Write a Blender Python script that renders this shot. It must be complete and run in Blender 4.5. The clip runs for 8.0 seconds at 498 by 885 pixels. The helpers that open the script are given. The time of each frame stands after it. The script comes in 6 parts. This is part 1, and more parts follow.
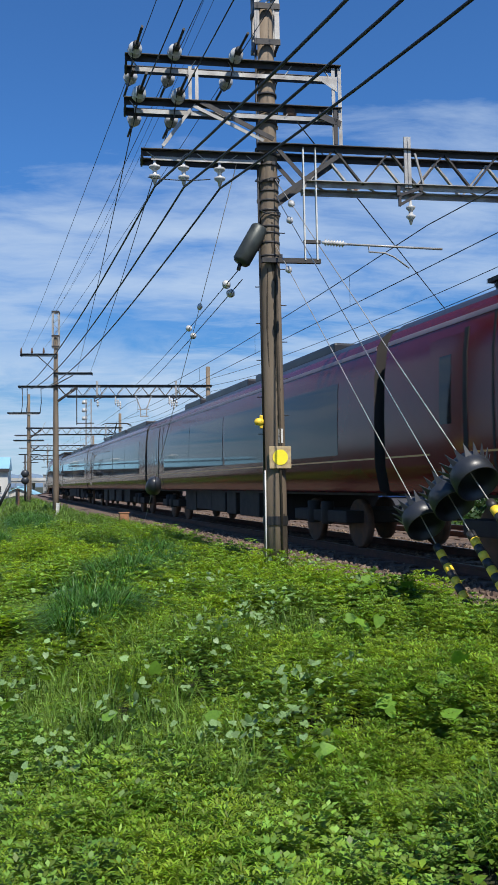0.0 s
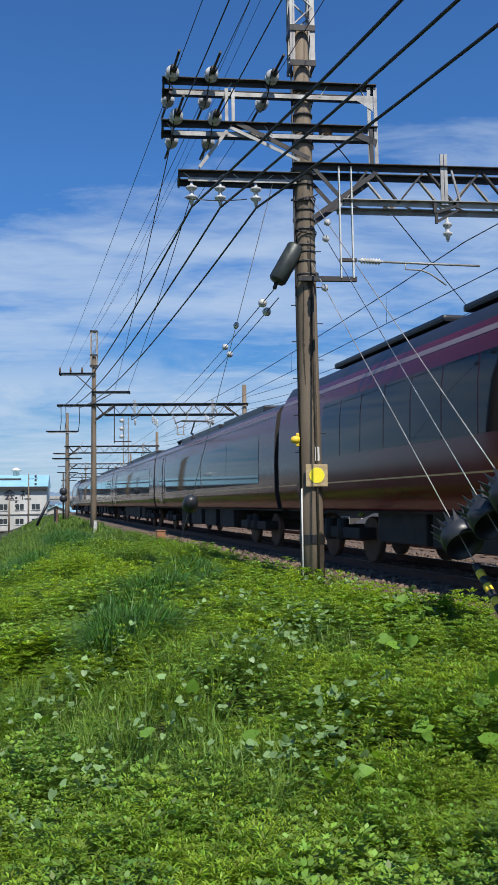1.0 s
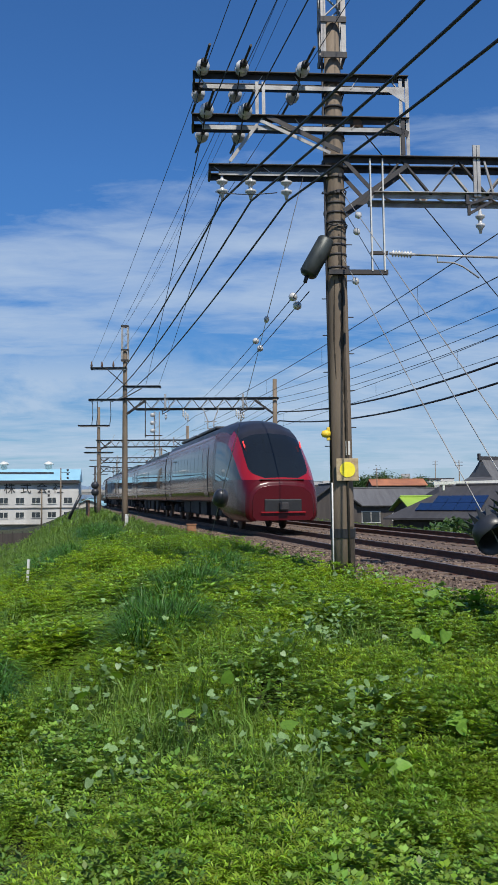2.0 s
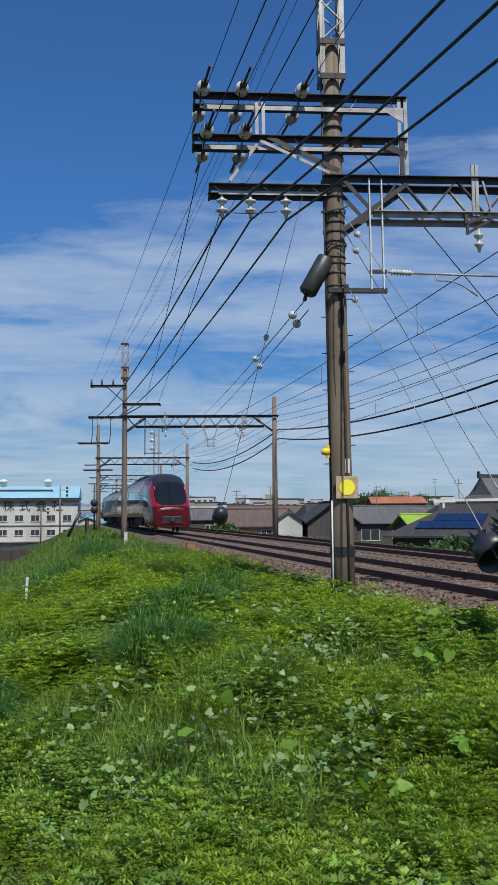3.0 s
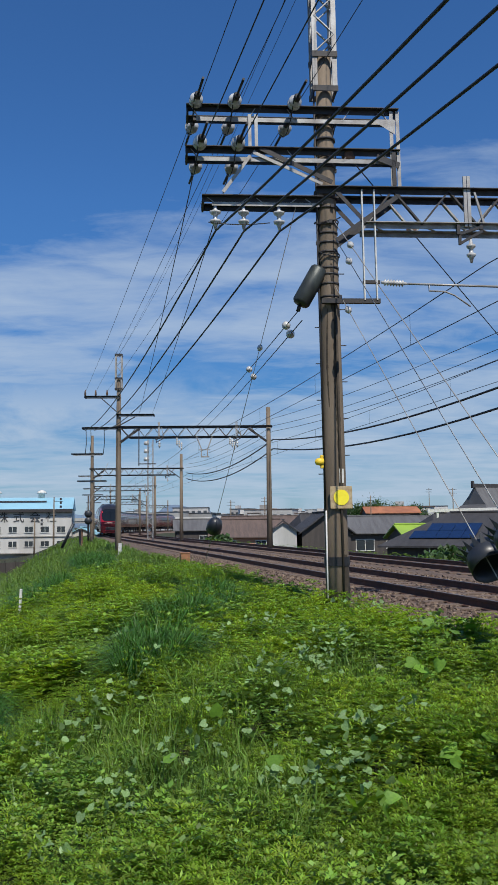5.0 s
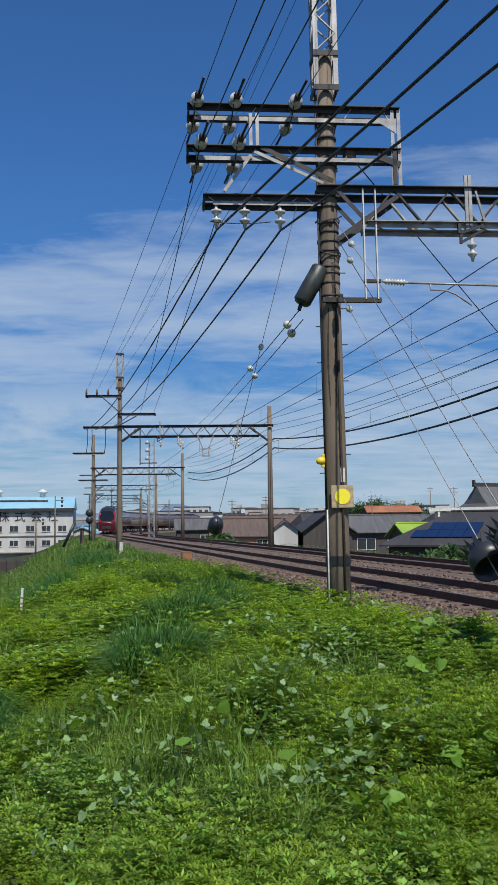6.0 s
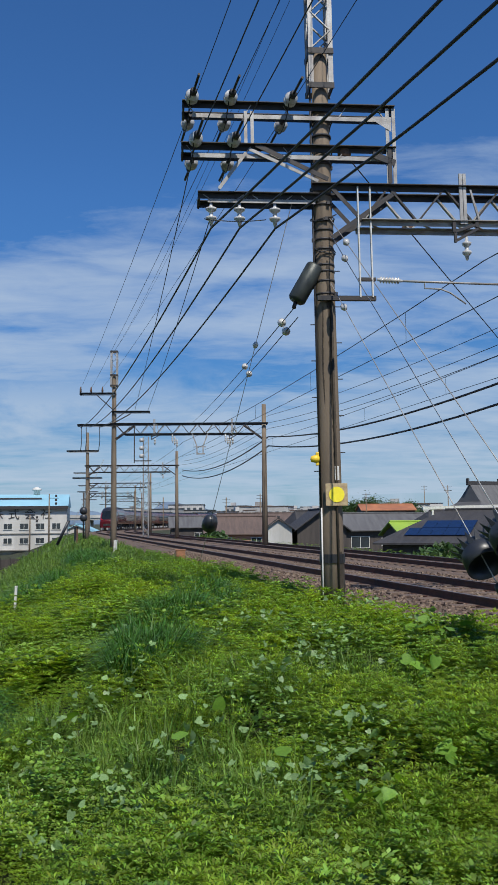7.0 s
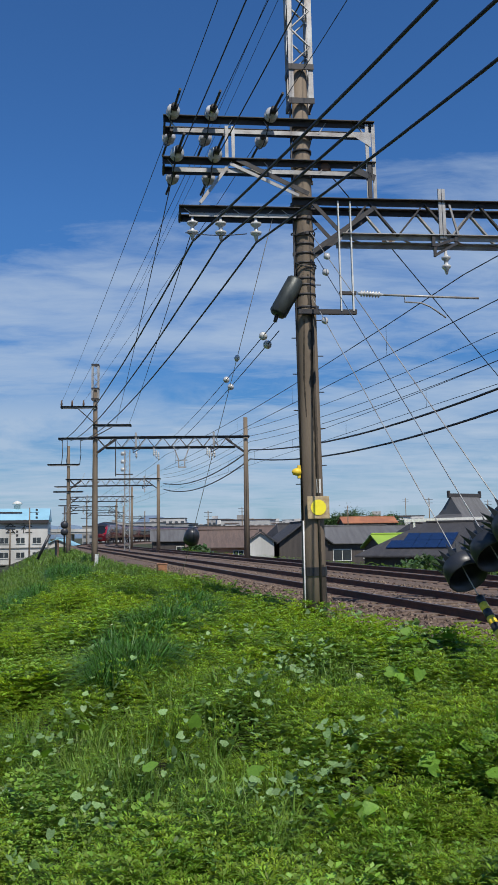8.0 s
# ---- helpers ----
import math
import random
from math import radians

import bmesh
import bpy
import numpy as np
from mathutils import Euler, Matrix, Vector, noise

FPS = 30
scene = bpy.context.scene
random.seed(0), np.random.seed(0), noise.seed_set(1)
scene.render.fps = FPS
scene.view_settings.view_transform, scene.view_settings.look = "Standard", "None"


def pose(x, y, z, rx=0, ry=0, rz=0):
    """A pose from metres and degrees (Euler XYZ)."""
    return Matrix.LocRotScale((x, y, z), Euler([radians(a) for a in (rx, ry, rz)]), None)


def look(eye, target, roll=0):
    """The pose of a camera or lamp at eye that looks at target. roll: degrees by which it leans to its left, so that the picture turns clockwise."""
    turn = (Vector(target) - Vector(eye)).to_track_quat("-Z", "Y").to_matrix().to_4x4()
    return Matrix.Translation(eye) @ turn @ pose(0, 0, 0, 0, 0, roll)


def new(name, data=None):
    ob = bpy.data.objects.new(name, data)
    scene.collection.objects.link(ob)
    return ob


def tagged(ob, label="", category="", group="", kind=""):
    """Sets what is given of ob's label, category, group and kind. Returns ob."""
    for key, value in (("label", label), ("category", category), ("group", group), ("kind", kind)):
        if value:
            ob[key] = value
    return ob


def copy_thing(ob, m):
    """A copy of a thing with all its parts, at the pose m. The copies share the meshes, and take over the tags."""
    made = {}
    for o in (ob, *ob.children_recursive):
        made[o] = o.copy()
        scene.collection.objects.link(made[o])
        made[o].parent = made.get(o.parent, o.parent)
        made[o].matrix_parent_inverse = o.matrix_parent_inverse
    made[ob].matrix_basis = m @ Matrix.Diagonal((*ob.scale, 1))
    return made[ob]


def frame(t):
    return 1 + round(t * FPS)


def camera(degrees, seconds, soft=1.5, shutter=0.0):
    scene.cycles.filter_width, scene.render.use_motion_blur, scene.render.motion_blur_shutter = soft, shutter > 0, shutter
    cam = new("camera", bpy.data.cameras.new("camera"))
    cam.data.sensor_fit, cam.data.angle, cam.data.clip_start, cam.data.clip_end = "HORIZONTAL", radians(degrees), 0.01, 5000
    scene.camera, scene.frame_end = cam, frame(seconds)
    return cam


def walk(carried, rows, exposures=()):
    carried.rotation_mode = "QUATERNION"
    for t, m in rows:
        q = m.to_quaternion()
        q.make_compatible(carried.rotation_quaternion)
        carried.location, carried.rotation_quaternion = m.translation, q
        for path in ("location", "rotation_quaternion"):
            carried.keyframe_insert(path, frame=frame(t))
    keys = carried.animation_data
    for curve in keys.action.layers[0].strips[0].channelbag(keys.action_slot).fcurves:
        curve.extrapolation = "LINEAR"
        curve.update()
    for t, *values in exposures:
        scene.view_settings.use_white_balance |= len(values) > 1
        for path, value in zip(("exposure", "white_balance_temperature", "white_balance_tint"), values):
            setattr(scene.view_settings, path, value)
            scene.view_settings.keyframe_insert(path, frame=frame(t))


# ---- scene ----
import itertools

cam = camera(32.65, 8.0, shutter=0.05)
EYE = (0.0, 0.0, 1.15)


def aim(yaw, pitch, roll):
    """The camera's pose from degrees: yaw to the left of +y, pitch up, roll as look() takes it."""
    a, b = radians(yaw), radians(pitch)
    ahead = Vector((-math.sin(a) * math.cos(b), math.cos(a) * math.cos(b), math.sin(b)))
    return look(EYE, Vector(EYE) + ahead, roll)


TURNS = [
    (0.0, -4.11, 2.79, -0.65), (0.5, -2.92, 3.65, -0.61), (1.0, -1.67, 4.03, -0.56), (1.5, -0.40, 3.61, -0.48),
    (1.7, 0.07, 3.55, -0.45), (2.8, 0.58, 4.57, -0.38), (3.0, 0.35, 4.84, -0.36), (3.5, 0.0, 5.16, -0.50),
    (4.0, 0.03, 5.26, -0.49), (4.5, -0.08, 5.54, -0.58), (6.0, 0.02, 5.48, -0.62), (6.5, -0.04, 5.39, -0.53),
    (7.0, -0.36, 5.34, -0.55), (7.5, -0.87, 5.70, -0.63), (8.0, -1.61, 6.21, -0.82)]
walk(cam, [(t, aim(y, p, r)) for t, y, p, r in TURNS],
     exposures=((0.0, 0.26), (0.5, 0.25), (1.0, 0.2), (1.5, 0.15), (3.0, -0.06), (8.0, -0.04)))

# ---- sky and sun ----
SUN = Vector((0.15, -0.55, 0.81)).normalized()      # from behind the standpoint, a little to the right
world = bpy.data.worlds.new("sky")
scene.world = world
world.use_nodes = True
wt = world.node_tree
wt.nodes.clear()


def wnode(kind, **values):
    n = wt.nodes.new(kind)
    for k, v in values.items():
        n.inputs[k].default_value = v
    return n


def wmath(op, a, b=None, clamp=False):
    n = wt.nodes.new("ShaderNodeMath")
    n.operation, n.use_clamp = op, clamp
    for i, v in enumerate((a, b)):
        if v is None:
            continue
        if isinstance(v, (int, float)):
            n.inputs[i].default_value = v
        else:
            wt.links.new(v, n.inputs[i])
    return n.outputs[0]


def wramp(fac, stops):
    n = wt.nodes.new("ShaderNodeValToRGB")
    els = n.color_ramp.elements
    while len(els) < len(stops):
        els.new(0.5)
    for e, (p, c) in zip(els, stops):
        e.position, e.color = p, (c, c, c, 1)
    wt.links.new(fac, n.inputs[0])
    return n.outputs[0]


sky = wt.nodes.new("ShaderNodeTexSky")
sky.sky_type, sky.sun_disc = "NISHITA", False
sky.sun_elevation = math.asin(SUN.z)
sky.sun_rotation = math.atan2(SUN.x, SUN.y)
sky.air_density, sky.dust_density, sky.ozone_density = 1.0, 0.25, 3.5
coord = wt.nodes.new("ShaderNodeTexCoord")
sep = wt.nodes.new("ShaderNodeSeparateXYZ")
wt.links.new(coord.outputs["Generated"], sep.inputs[0])
# clouds lie on a flat layer high above: project the direction on it, stretched into streaks
low = wmath("MAXIMUM", sep.outputs["Z"], 0.03)
slant = wmath("SUBTRACT", low, wmath("MULTIPLY", sep.outputs["X"], 0.13))
lift = wmath("ADD", low, 0.10)
px_ = wmath("DIVIDE", sep.outputs["X"], lift)
py_ = wmath("DIVIDE", sep.outputs["Y"], lift)
comb = wt.nodes.new("ShaderNodeCombineXYZ")
wt.links.new(wmath("MULTIPLY", px_, 0.8), comb.inputs[0])
wt.links.new(wmath("MULTIPLY", py_, 1.5), comb.inputs[1])
big = wnode("ShaderNodeTexNoise", Scale=1.05, Detail=7.0, Roughness=0.58, Distortion=0.35)
fine = wnode("ShaderNodeTexNoise", Scale=4.2, Detail=8.0, Roughness=0.62, Distortion=0.6)
for n in (big, fine):
    wt.links.new(comb.outputs[0], n.inputs["Vector"])
blend = wmath("ADD", wmath("MULTIPLY", big.outputs[0], 0.72), wmath("MULTIPLY", fine.outputs[0], 0.28))
# a bank of thin cloud between about 9 and 24 degrees, broken cloud below, clear above
band = wramp(slant, [(0.0, 0.22), (0.09, 0.17), (0.16, 0.05), (0.22, 0.12), (0.31, 0.14), (0.42, 0.0)])
# ramps clamp at zero, so the clear sky above is taken off separately
clear = wramp(slant, [(0.27, 0.0), (0.37, 0.11), (0.50, 0.24), (1.0, 0.42)])
cover = wmath("SUBTRACT", wmath("ADD", blend, band), clear)
puff_noise = wnode("ShaderNodeTexNoise", Scale=7.5, Detail=9.0, Roughness=0.6, Distortion=0.3)
squash = wt.nodes.new("ShaderNodeMapping")
squash.inputs["Scale"].default_value = (1.0, 1.0, 2.8)
wt.links.new(coord.outputs["Generated"], squash.inputs[0])
wt.links.new(squash.outputs[0], puff_noise.inputs["Vector"])
puffs = wmath("MULTIPLY", wramp(puff_noise.outputs[0], [(0.38, 0.0), (0.49, 0.5), (0.62, 0.92)]), wramp(low, [(0.03, 0.9), (0.13, 0.8), (0.20, 0.0)]))
streaks = wramp(cover, [(0.48, 0.0), (0.62, 0.50), (0.80, 0.88)])
cloud = wmath("MAXIMUM", streaks, puffs)
mix = wt.nodes.new("ShaderNodeMix")
mix.data_type = "RGBA"
wt.links.new(cloud, mix.inputs[0])
tone = wt.nodes.new("ShaderNodeMix")
tone.data_type, tone.blend_type = "RGBA", "MULTIPLY"
tone.inputs[0].default_value = 1.0
tone.inputs[7].default_value = (0.50, 0.95, 1.42, 1)
wt.links.new(sky.outputs[0], tone.inputs[6])
# the air low over the plain is duller than a clean sky
dull = wt.nodes.new("ShaderNodeMix")
dull.data_type, dull.blend_type = "RGBA", "MULTIPLY"
dull.inputs[0].default_value = 1.0
wt.links.new(tone.outputs[2], dull.inputs[6])
wt.links.new(wramp(low, [(0.0, 0.62), (0.10, 0.66), (0.25, 0.90), (0.36, 1.0)]), dull.inputs[7])
wt.links.new(dull.outputs[2], mix.inputs[6])
mix.inputs[7].default_value = (5.6, 6.9, 8.6, 1)
bg = wnode("ShaderNodeBackground", Strength=0.085)
wt.links.new(mix.outputs[2], bg.inputs[0])
wo = wt.nodes.new("ShaderNodeOutputWorld")
wt.links.new(bg.outputs[0], wo.inputs[0])

lamp = bpy.data.lights.new("sun", "SUN")
lamp.energy, lamp.angle, lamp.color = 4.8, radians(0.53), (1.0, 0.95, 0.86)
sun = new("sun", lamp)
sun.matrix_world = look(SUN * 100, (0, 0, 0))


# ---- materials ----
def rgb(c):
    return (*c, 1.0)


def material(name, base, other=None, rough=0.7, metal=0.0, scale=6.0, fine=60.0, bump=0.2, depth=0.01, vary=0.25,
             coat=0.0, spec=0.5, island=False, stretch=(1, 1, 1), through_light=0.0, each=0.0):
    """A surface with blotches, grain and relief, at sizes in metres."""
    m = bpy.data.materials.new(name)
    m.use_nodes = True
    t = m.node_tree
    b = t.nodes["Principled BSDF"]
    other = other or tuple(c * 0.6 for c in base)
    tc = t.nodes.new("ShaderNodeTexCoord")
    mp = t.nodes.new("ShaderNodeMapping")
    mp.inputs["Scale"].default_value = stretch
    t.links.new(tc.outputs["Object"], mp.inputs[0])
    n1, n2 = t.nodes.new("ShaderNodeTexNoise"), t.nodes.new("ShaderNodeTexNoise")
    n1.inputs["Scale"].default_value, n1.inputs["Detail"].default_value = scale, 5
    n2.inputs["Scale"].default_value, n2.inputs["Detail"].default_value = fine, 4
    for n in (n1, n2):
        t.links.new(mp.outputs[0], n.inputs["Vector"])
    ramp = t.nodes.new("ShaderNodeValToRGB")
    ramp.color_ramp.elements[0].position, ramp.color_ramp.elements[1].position = 0.36, 0.66
    ramp.color_ramp.elements[0].color, ramp.color_ramp.elements[1].color = rgb(other), rgb(base)
    t.links.new(n1.outputs[0], ramp.inputs[0])
    hsv = t.nodes.new("ShaderNodeHueSaturation")
    t.links.new(ramp.outputs[0], hsv.inputs["Color"])
    mr = t.nodes.new("ShaderNodeMapRange")
    mr.inputs["To Min"].default_value, mr.inputs["To Max"].default_value = 1 - vary, 1 + vary
    t.links.new(n2.outputs[0], mr.inputs[0])
    if island or each:
        src = t.nodes.new("ShaderNodeNewGeometry").outputs["Random Per Island"] if island else t.nodes.new("ShaderNodeObjectInfo").outputs["Random"]
        ml = t.nodes.new("ShaderNodeMapRange")
        amount = each or 0.35
        ml.inputs["To Min"].default_value, ml.inputs["To Max"].default_value = 1 - amount, 1 + amount
        t.links.new(src, ml.inputs[0])
        mm = t.nodes.new("ShaderNodeMath")
        mm.operation = "MULTIPLY"
        t.links.new(mr.outputs[0], mm.inputs[0])
        t.links.new(ml.outputs[0], mm.inputs[1])
        t.links.new(mm.outputs[0], hsv.inputs["Value"])
        if island:
            mh = t.nodes.new("ShaderNodeMapRange")
            mh.inputs["To Min"].default_value, mh.inputs["To Max"].default_value = 0.485, 0.515
            t.links.new(src, mh.inputs[0])
            t.links.new(mh.outputs[0], hsv.inputs["Hue"])
    else:
        t.links.new(mr.outputs[0], hsv.inputs["Value"])
    t.links.new(hsv.outputs[0], b.inputs["Base Color"])
    rr = t.nodes.new("ShaderNodeMapRange")
    rr.inputs["To Min"].default_value, rr.inputs["To Max"].default_value = max(0.02, rough - 0.12 * min(1, rough * 2)), min(1, rough + 0.12 * min(1, rough * 2))
    t.links.new(n1.outputs[0], rr.inputs[0])
    t.links.new(rr.outputs[0], b.inputs["Roughness"])
    b.inputs["Metallic"].default_value, b.inputs["Specular IOR Level"].default_value = metal, spec
    b.inputs["Coat Weight"].default_value, b.inputs["Coat Roughness"].default_value = coat, 0.04
    if bump:
        bp = t.nodes.new("ShaderNodeBump")
        bp.inputs["Strength"].default_value, bp.inputs["Distance"].default_value = bump, depth
        t.links.new(n2.outputs[0], bp.inputs["Height"])
        t.links.new(bp.outputs[0], b.inputs["Normal"])
    if through_light:
        tr = t.nodes.new("ShaderNodeBsdfTranslucent")
        g = t.nodes.new("ShaderNodeMix")
        g.data_type, g.blend_type = "RGBA", "MULTIPLY"
        g.inputs[0].default_value = 1.0
        g.inputs[7].default_value = (1.6, 1.5, 0.5, 1)
        t.links.new(hsv.outputs[0], g.inputs[6])
        t.links.new(g.outputs[2], tr.inputs[0])
        ms = t.nodes.new("ShaderNodeMixShader")
        ms.inputs[0].default_value = through_light
        t.links.new(b.outputs[0], ms.inputs[1])
        t.links.new(tr.outputs[0], ms.inputs[2])
        t.links.new(ms.outputs[0], t.nodes["Material Output"].inputs[0])
    return m


SOIL = material("grassy_soil", (0.038, 0.048, 0.016), (0.028, 0.028, 0.013), 0.95, scale=1.2, fine=30, bump=0.8, depth=0.05)
BALLAST = material("rusty_ballast", (0.18, 0.122, 0.088), (0.085, 0.058, 0.043), 0.95, scale=9, fine=45, bump=1.0, depth=0.03, vary=0.5)
STONE = material("ballast_stone", (0.21, 0.148, 0.108), (0.105, 0.073, 0.054), 0.95, scale=14, fine=60, island=True, each=0.5)
RAIL = material("rusty_rail", (0.120, 0.050, 0.032), (0.065, 0.030, 0.020), 0.8, 0.0, scale=5, fine=40)
RAILTOP = material("worn_rail_head", (0.20, 0.16, 0.14), (0.13, 0.10, 0.085), 0.45, 0.6, scale=5, fine=40, bump=0.05)
SLEEPER = material("concrete_sleeper", (0.15, 0.105, 0.08), (0.10, 0.07, 0.055), 0.9, scale=5, fine=40)
CONCRETE = material("weathered_concrete", (0.204, 0.158, 0.112), (0.133, 0.101, 0.070), 0.85, scale=3, fine=70, bump=0.3, depth=0.004, vary=0.2, stretch=(1, 1, 0.25))
DARKSTAIN = material("water_stain", (0.035, 0.028, 0.02), (0.06, 0.045, 0.03), 0.9, scale=9, fine=40)
GALV = material("galvanised_steel", (0.40, 0.40, 0.39), (0.25, 0.23, 0.21), 0.5, 0.3, scale=4, fine=50, bump=0.1)
DARKSTEEL = material("dark_steel", (0.028, 0.029, 0.034), (0.045, 0.038, 0.034), 0.6, 0.2, scale=5, fine=50, bump=0.15)
RUSTSTEEL = material("rusted_steel", (0.17, 0.09, 0.055), (0.09, 0.06, 0.045), 0.8, 0.2, scale=6, fine=50)
CABLE = material("black_cable", (0.012, 0.012, 0.014), (0.02, 0.02, 0.02), 0.5, scale=8, fine=60, bump=0)
PORCELAIN = material("white_porcelain", (0.62, 0.62, 0.60), (0.42, 0.41, 0.39), 0.15, scale=9, fine=60, bump=0, coat=0.6)
TRAFO = material("dark_green_grey_tank", (0.05, 0.06, 0.055), (0.035, 0.04, 0.038), 0.45, 0.2, scale=6, fine=60)
RUBBER = material("black_plastic", (0.018, 0.02, 0.024), (0.03, 0.033, 0.04), 0.38, scale=5, fine=60, bump=0.05)
YELLOW = material("yellow_paint", (0.92, 0.64, 0.04), (0.75, 0.50, 0.04), 0.5, scale=12, fine=60, bump=0.05)
SIGNYELLOW = material("bright_yellow_disc", (0.92, 0.80, 0.04), (0.85, 0.70, 0.04), 0.45, scale=10, fine=60, bump=0.02, vary=0.08)
SIGNBOARD = material("weathered_sign_board", (0.46, 0.37, 0.22), (0.34, 0.24, 0.13), 0.7, scale=14, fine=60, bump=0.05)
WHITE = material("white_paint", (0.66, 0.65, 0.61), (0.5, 0.49, 0.45), 0.5, scale=8, fine=60, bump=0.03, vary=0.08)
BODY = material("metallic_deep_red", (0.13, 0.010, 0.014), (0.105, 0.008, 0.012), 0.16, 0.0, scale=0.8, fine=90, bump=0.0, vary=0.06, spec=0.4)
# the body red made darker: the shade on the nose is in this colour
NOSESHADE = material("shaded_nose_red", (0.080, 0.005, 0.008), (0.066, 0.004, 0.007), 0.25, 0.0, scale=0.8, fine=90, bump=0.0, vary=0.06, spec=0.3)
NOSERED = material("bright_red_paint", (0.294, 0.008, 0.013), (0.252, 0.007, 0.011), 0.25, 0.0, scale=1.0, fine=90, bump=0.0, vary=0.05, coat=0.3)
ROOF = material("train_roof_grey", (0.022, 0.022, 0.028), (0.016, 0.016, 0.02), 0.4, 0.0, scale=1.5, fine=40, bump=0.05)
GLASS = material("dark_window_glass", (0.012, 0.016, 0.02), (0.010, 0.013, 0.017), 0.05, 0.0, scale=0.5, fine=5, bump=0.0, vary=0.05, spec=0.3)
GOLD = material("brass_band", (0.42, 0.25, 0.10), (0.34, 0.2, 0.08), 0.3, 0.8, scale=2, fine=60, bump=0)
UNDER = material("underfloor_black", (0.016, 0.015, 0.015), (0.024, 0.02, 0.018), 0.8, 0.0, scale=3, fine=40)
TAIL = bpy.data.materials.new("red_tail_lamp")
TAIL.use_nodes = True
TAIL.node_tree.nodes["Principled BSDF"].inputs["Base Color"].default_value = (0.8, 0.02, 0.02, 1)
TAIL.node_tree.nodes["Principled BSDF"].inputs["Emission Color"].default_value = (1, 0.05, 0.04, 1)
TAIL.node_tree.nodes["Principled BSDF"].inputs["Emission Strength"].default_value = 0.7


# ---- shaping ----
def part(name, bm, mat, parent=None, label="", smooth=False):
    """One mesh object from a bmesh, under its thing."""
    me = bpy.data.meshes.new(name)
    if smooth:
        for f in bm.faces:
            f.smooth = True
    bm.to_mesh(me)
    bm.free()
    for m in (mat if isinstance(mat, (list, tuple)) else [mat]):
        me.materials.append(m)
    ob = new(name, me)
    if parent is not None:
        ob.parent = parent
    return tagged(ob, label)


def thing(name, label, category, m=None, group="", kind=""):
    ob = new(name)
    if m is not None:
        ob.matrix_basis = m
    return tagged(ob, label, category, group, kind)


def box(bm, centre, size, m=None, bevel=0.0):
    mat = Matrix.Translation(centre) @ Matrix.Diagonal((*size, 1))
    if m is not None:
        mat = m @ mat
    vs = bmesh.ops.create_cube(bm, size=1.0, matrix=mat)["verts"]
    if bevel:
        es = list({e for v in vs for e in v.link_edges})
        bmesh.ops.bevel(bm, geom=es, offset=bevel, segments=2, affect="EDGES", profile=0.6)
    return bm


def bar(bm, a, b, w, h=None):
    """A straight square bar from a to b."""
    a, b = Vector(a), Vector(b)
    h = h or w
    d = b - a
    q = d.to_track_quat("Z", "Y" if abs(d.normalized().z) < 0.95 else "X")
    bmesh.ops.create_cube(bm, size=1.0, matrix=Matrix.LocRotScale((a + b) / 2, q, (w, h, d.length)))
    return bm


def angle_iron(bm, a, b, w=0.075, t=0.009, up=(0, 0, 1)):
    """An L-shaped steel bar from a to b: one leaf upright, one flat."""
    a, b, up = Vector(a), Vector(b), Vector(up)
    d = (b - a).normalized()
    side = d.cross(up).normalized()
    top = side.cross(d).normalized()
    for c, s in ((side * 0 + top * -w / 2, (t, w)), (side * w / 2, (w, t))):
        m = Matrix((side, top, d)).transposed().to_4x4()
        m.translation = (a + b) / 2 + c
        bmesh.ops.create_cube(bm, size=1.0, matrix=m @ Matrix.Diagonal((s[0], s[1], (b - a).length, 1)))
    return bm


def tube(bm, pts, r, n=6):
    """A round cable through points."""
    pts = [Vector(p) for p in pts]
    rings = []
    for i, p in enumerate(pts):
        d = (pts[min(i + 1, len(pts) - 1)] - pts[max(i - 1, 0)]).normalized()
        s = d.cross(Vector((0, 0, 1)) if abs(d.z) < 0.9 else Vector((0, 1, 0))).normalized()
        u = d.cross(s)
        rings.append([bm.verts.new(p + (s * math.cos(k * 2 * math.pi / n) + u * math.sin(k * 2 * math.pi / n)) * r) for k in range(n)])
    for ra, rb in zip(rings, rings[1:]):
        for k in range(n):
            bm.faces.new((ra[k], ra[(k + 1) % n], rb[(k + 1) % n], rb[k])).smooth = True
    bm.faces.new(rings[0][::-1])
    bm.faces.new(rings[-1])
    return bm


def lathe(bm, profile, n=16, m=None):
    """A turned shape: (radius, height) pairs about z."""
    m = m or Matrix()
    rings = []
    for r, z in profile:
        rings.append([bm.verts.new(m @ Vector((max(r, 1e-4) * math.cos(k * 2 * math.pi / n), max(r, 1e-4) * math.sin(k * 2 * math.pi / n), z))) for k in range(n)])
    for ra, rb in zip(rings, rings[1:]):
        for k in range(n):
            bm.faces.new((ra[k], ra[(k + 1) % n], rb[(k + 1) % n], rb[k])).smooth = True
    bm.faces.new(rings[0][::-1])
    bm.faces.new(rings[-1])
    return bm


def aligned(a, b):
    """A pose at a whose z axis points to b."""
    a, b = Vector(a), Vector(b)
    return Matrix.Translation(a) @ (b - a).to_track_quat("Z", "Y").to_matrix().to_4x4()


def sagging(a, b, drop, n=18):
    a, b = Vector(a), Vector(b)
    return [a.lerp(b, i / n) - Vector((0, 0, drop * 4 * (i / n) * (1 - i / n))) for i in range(n + 1)]


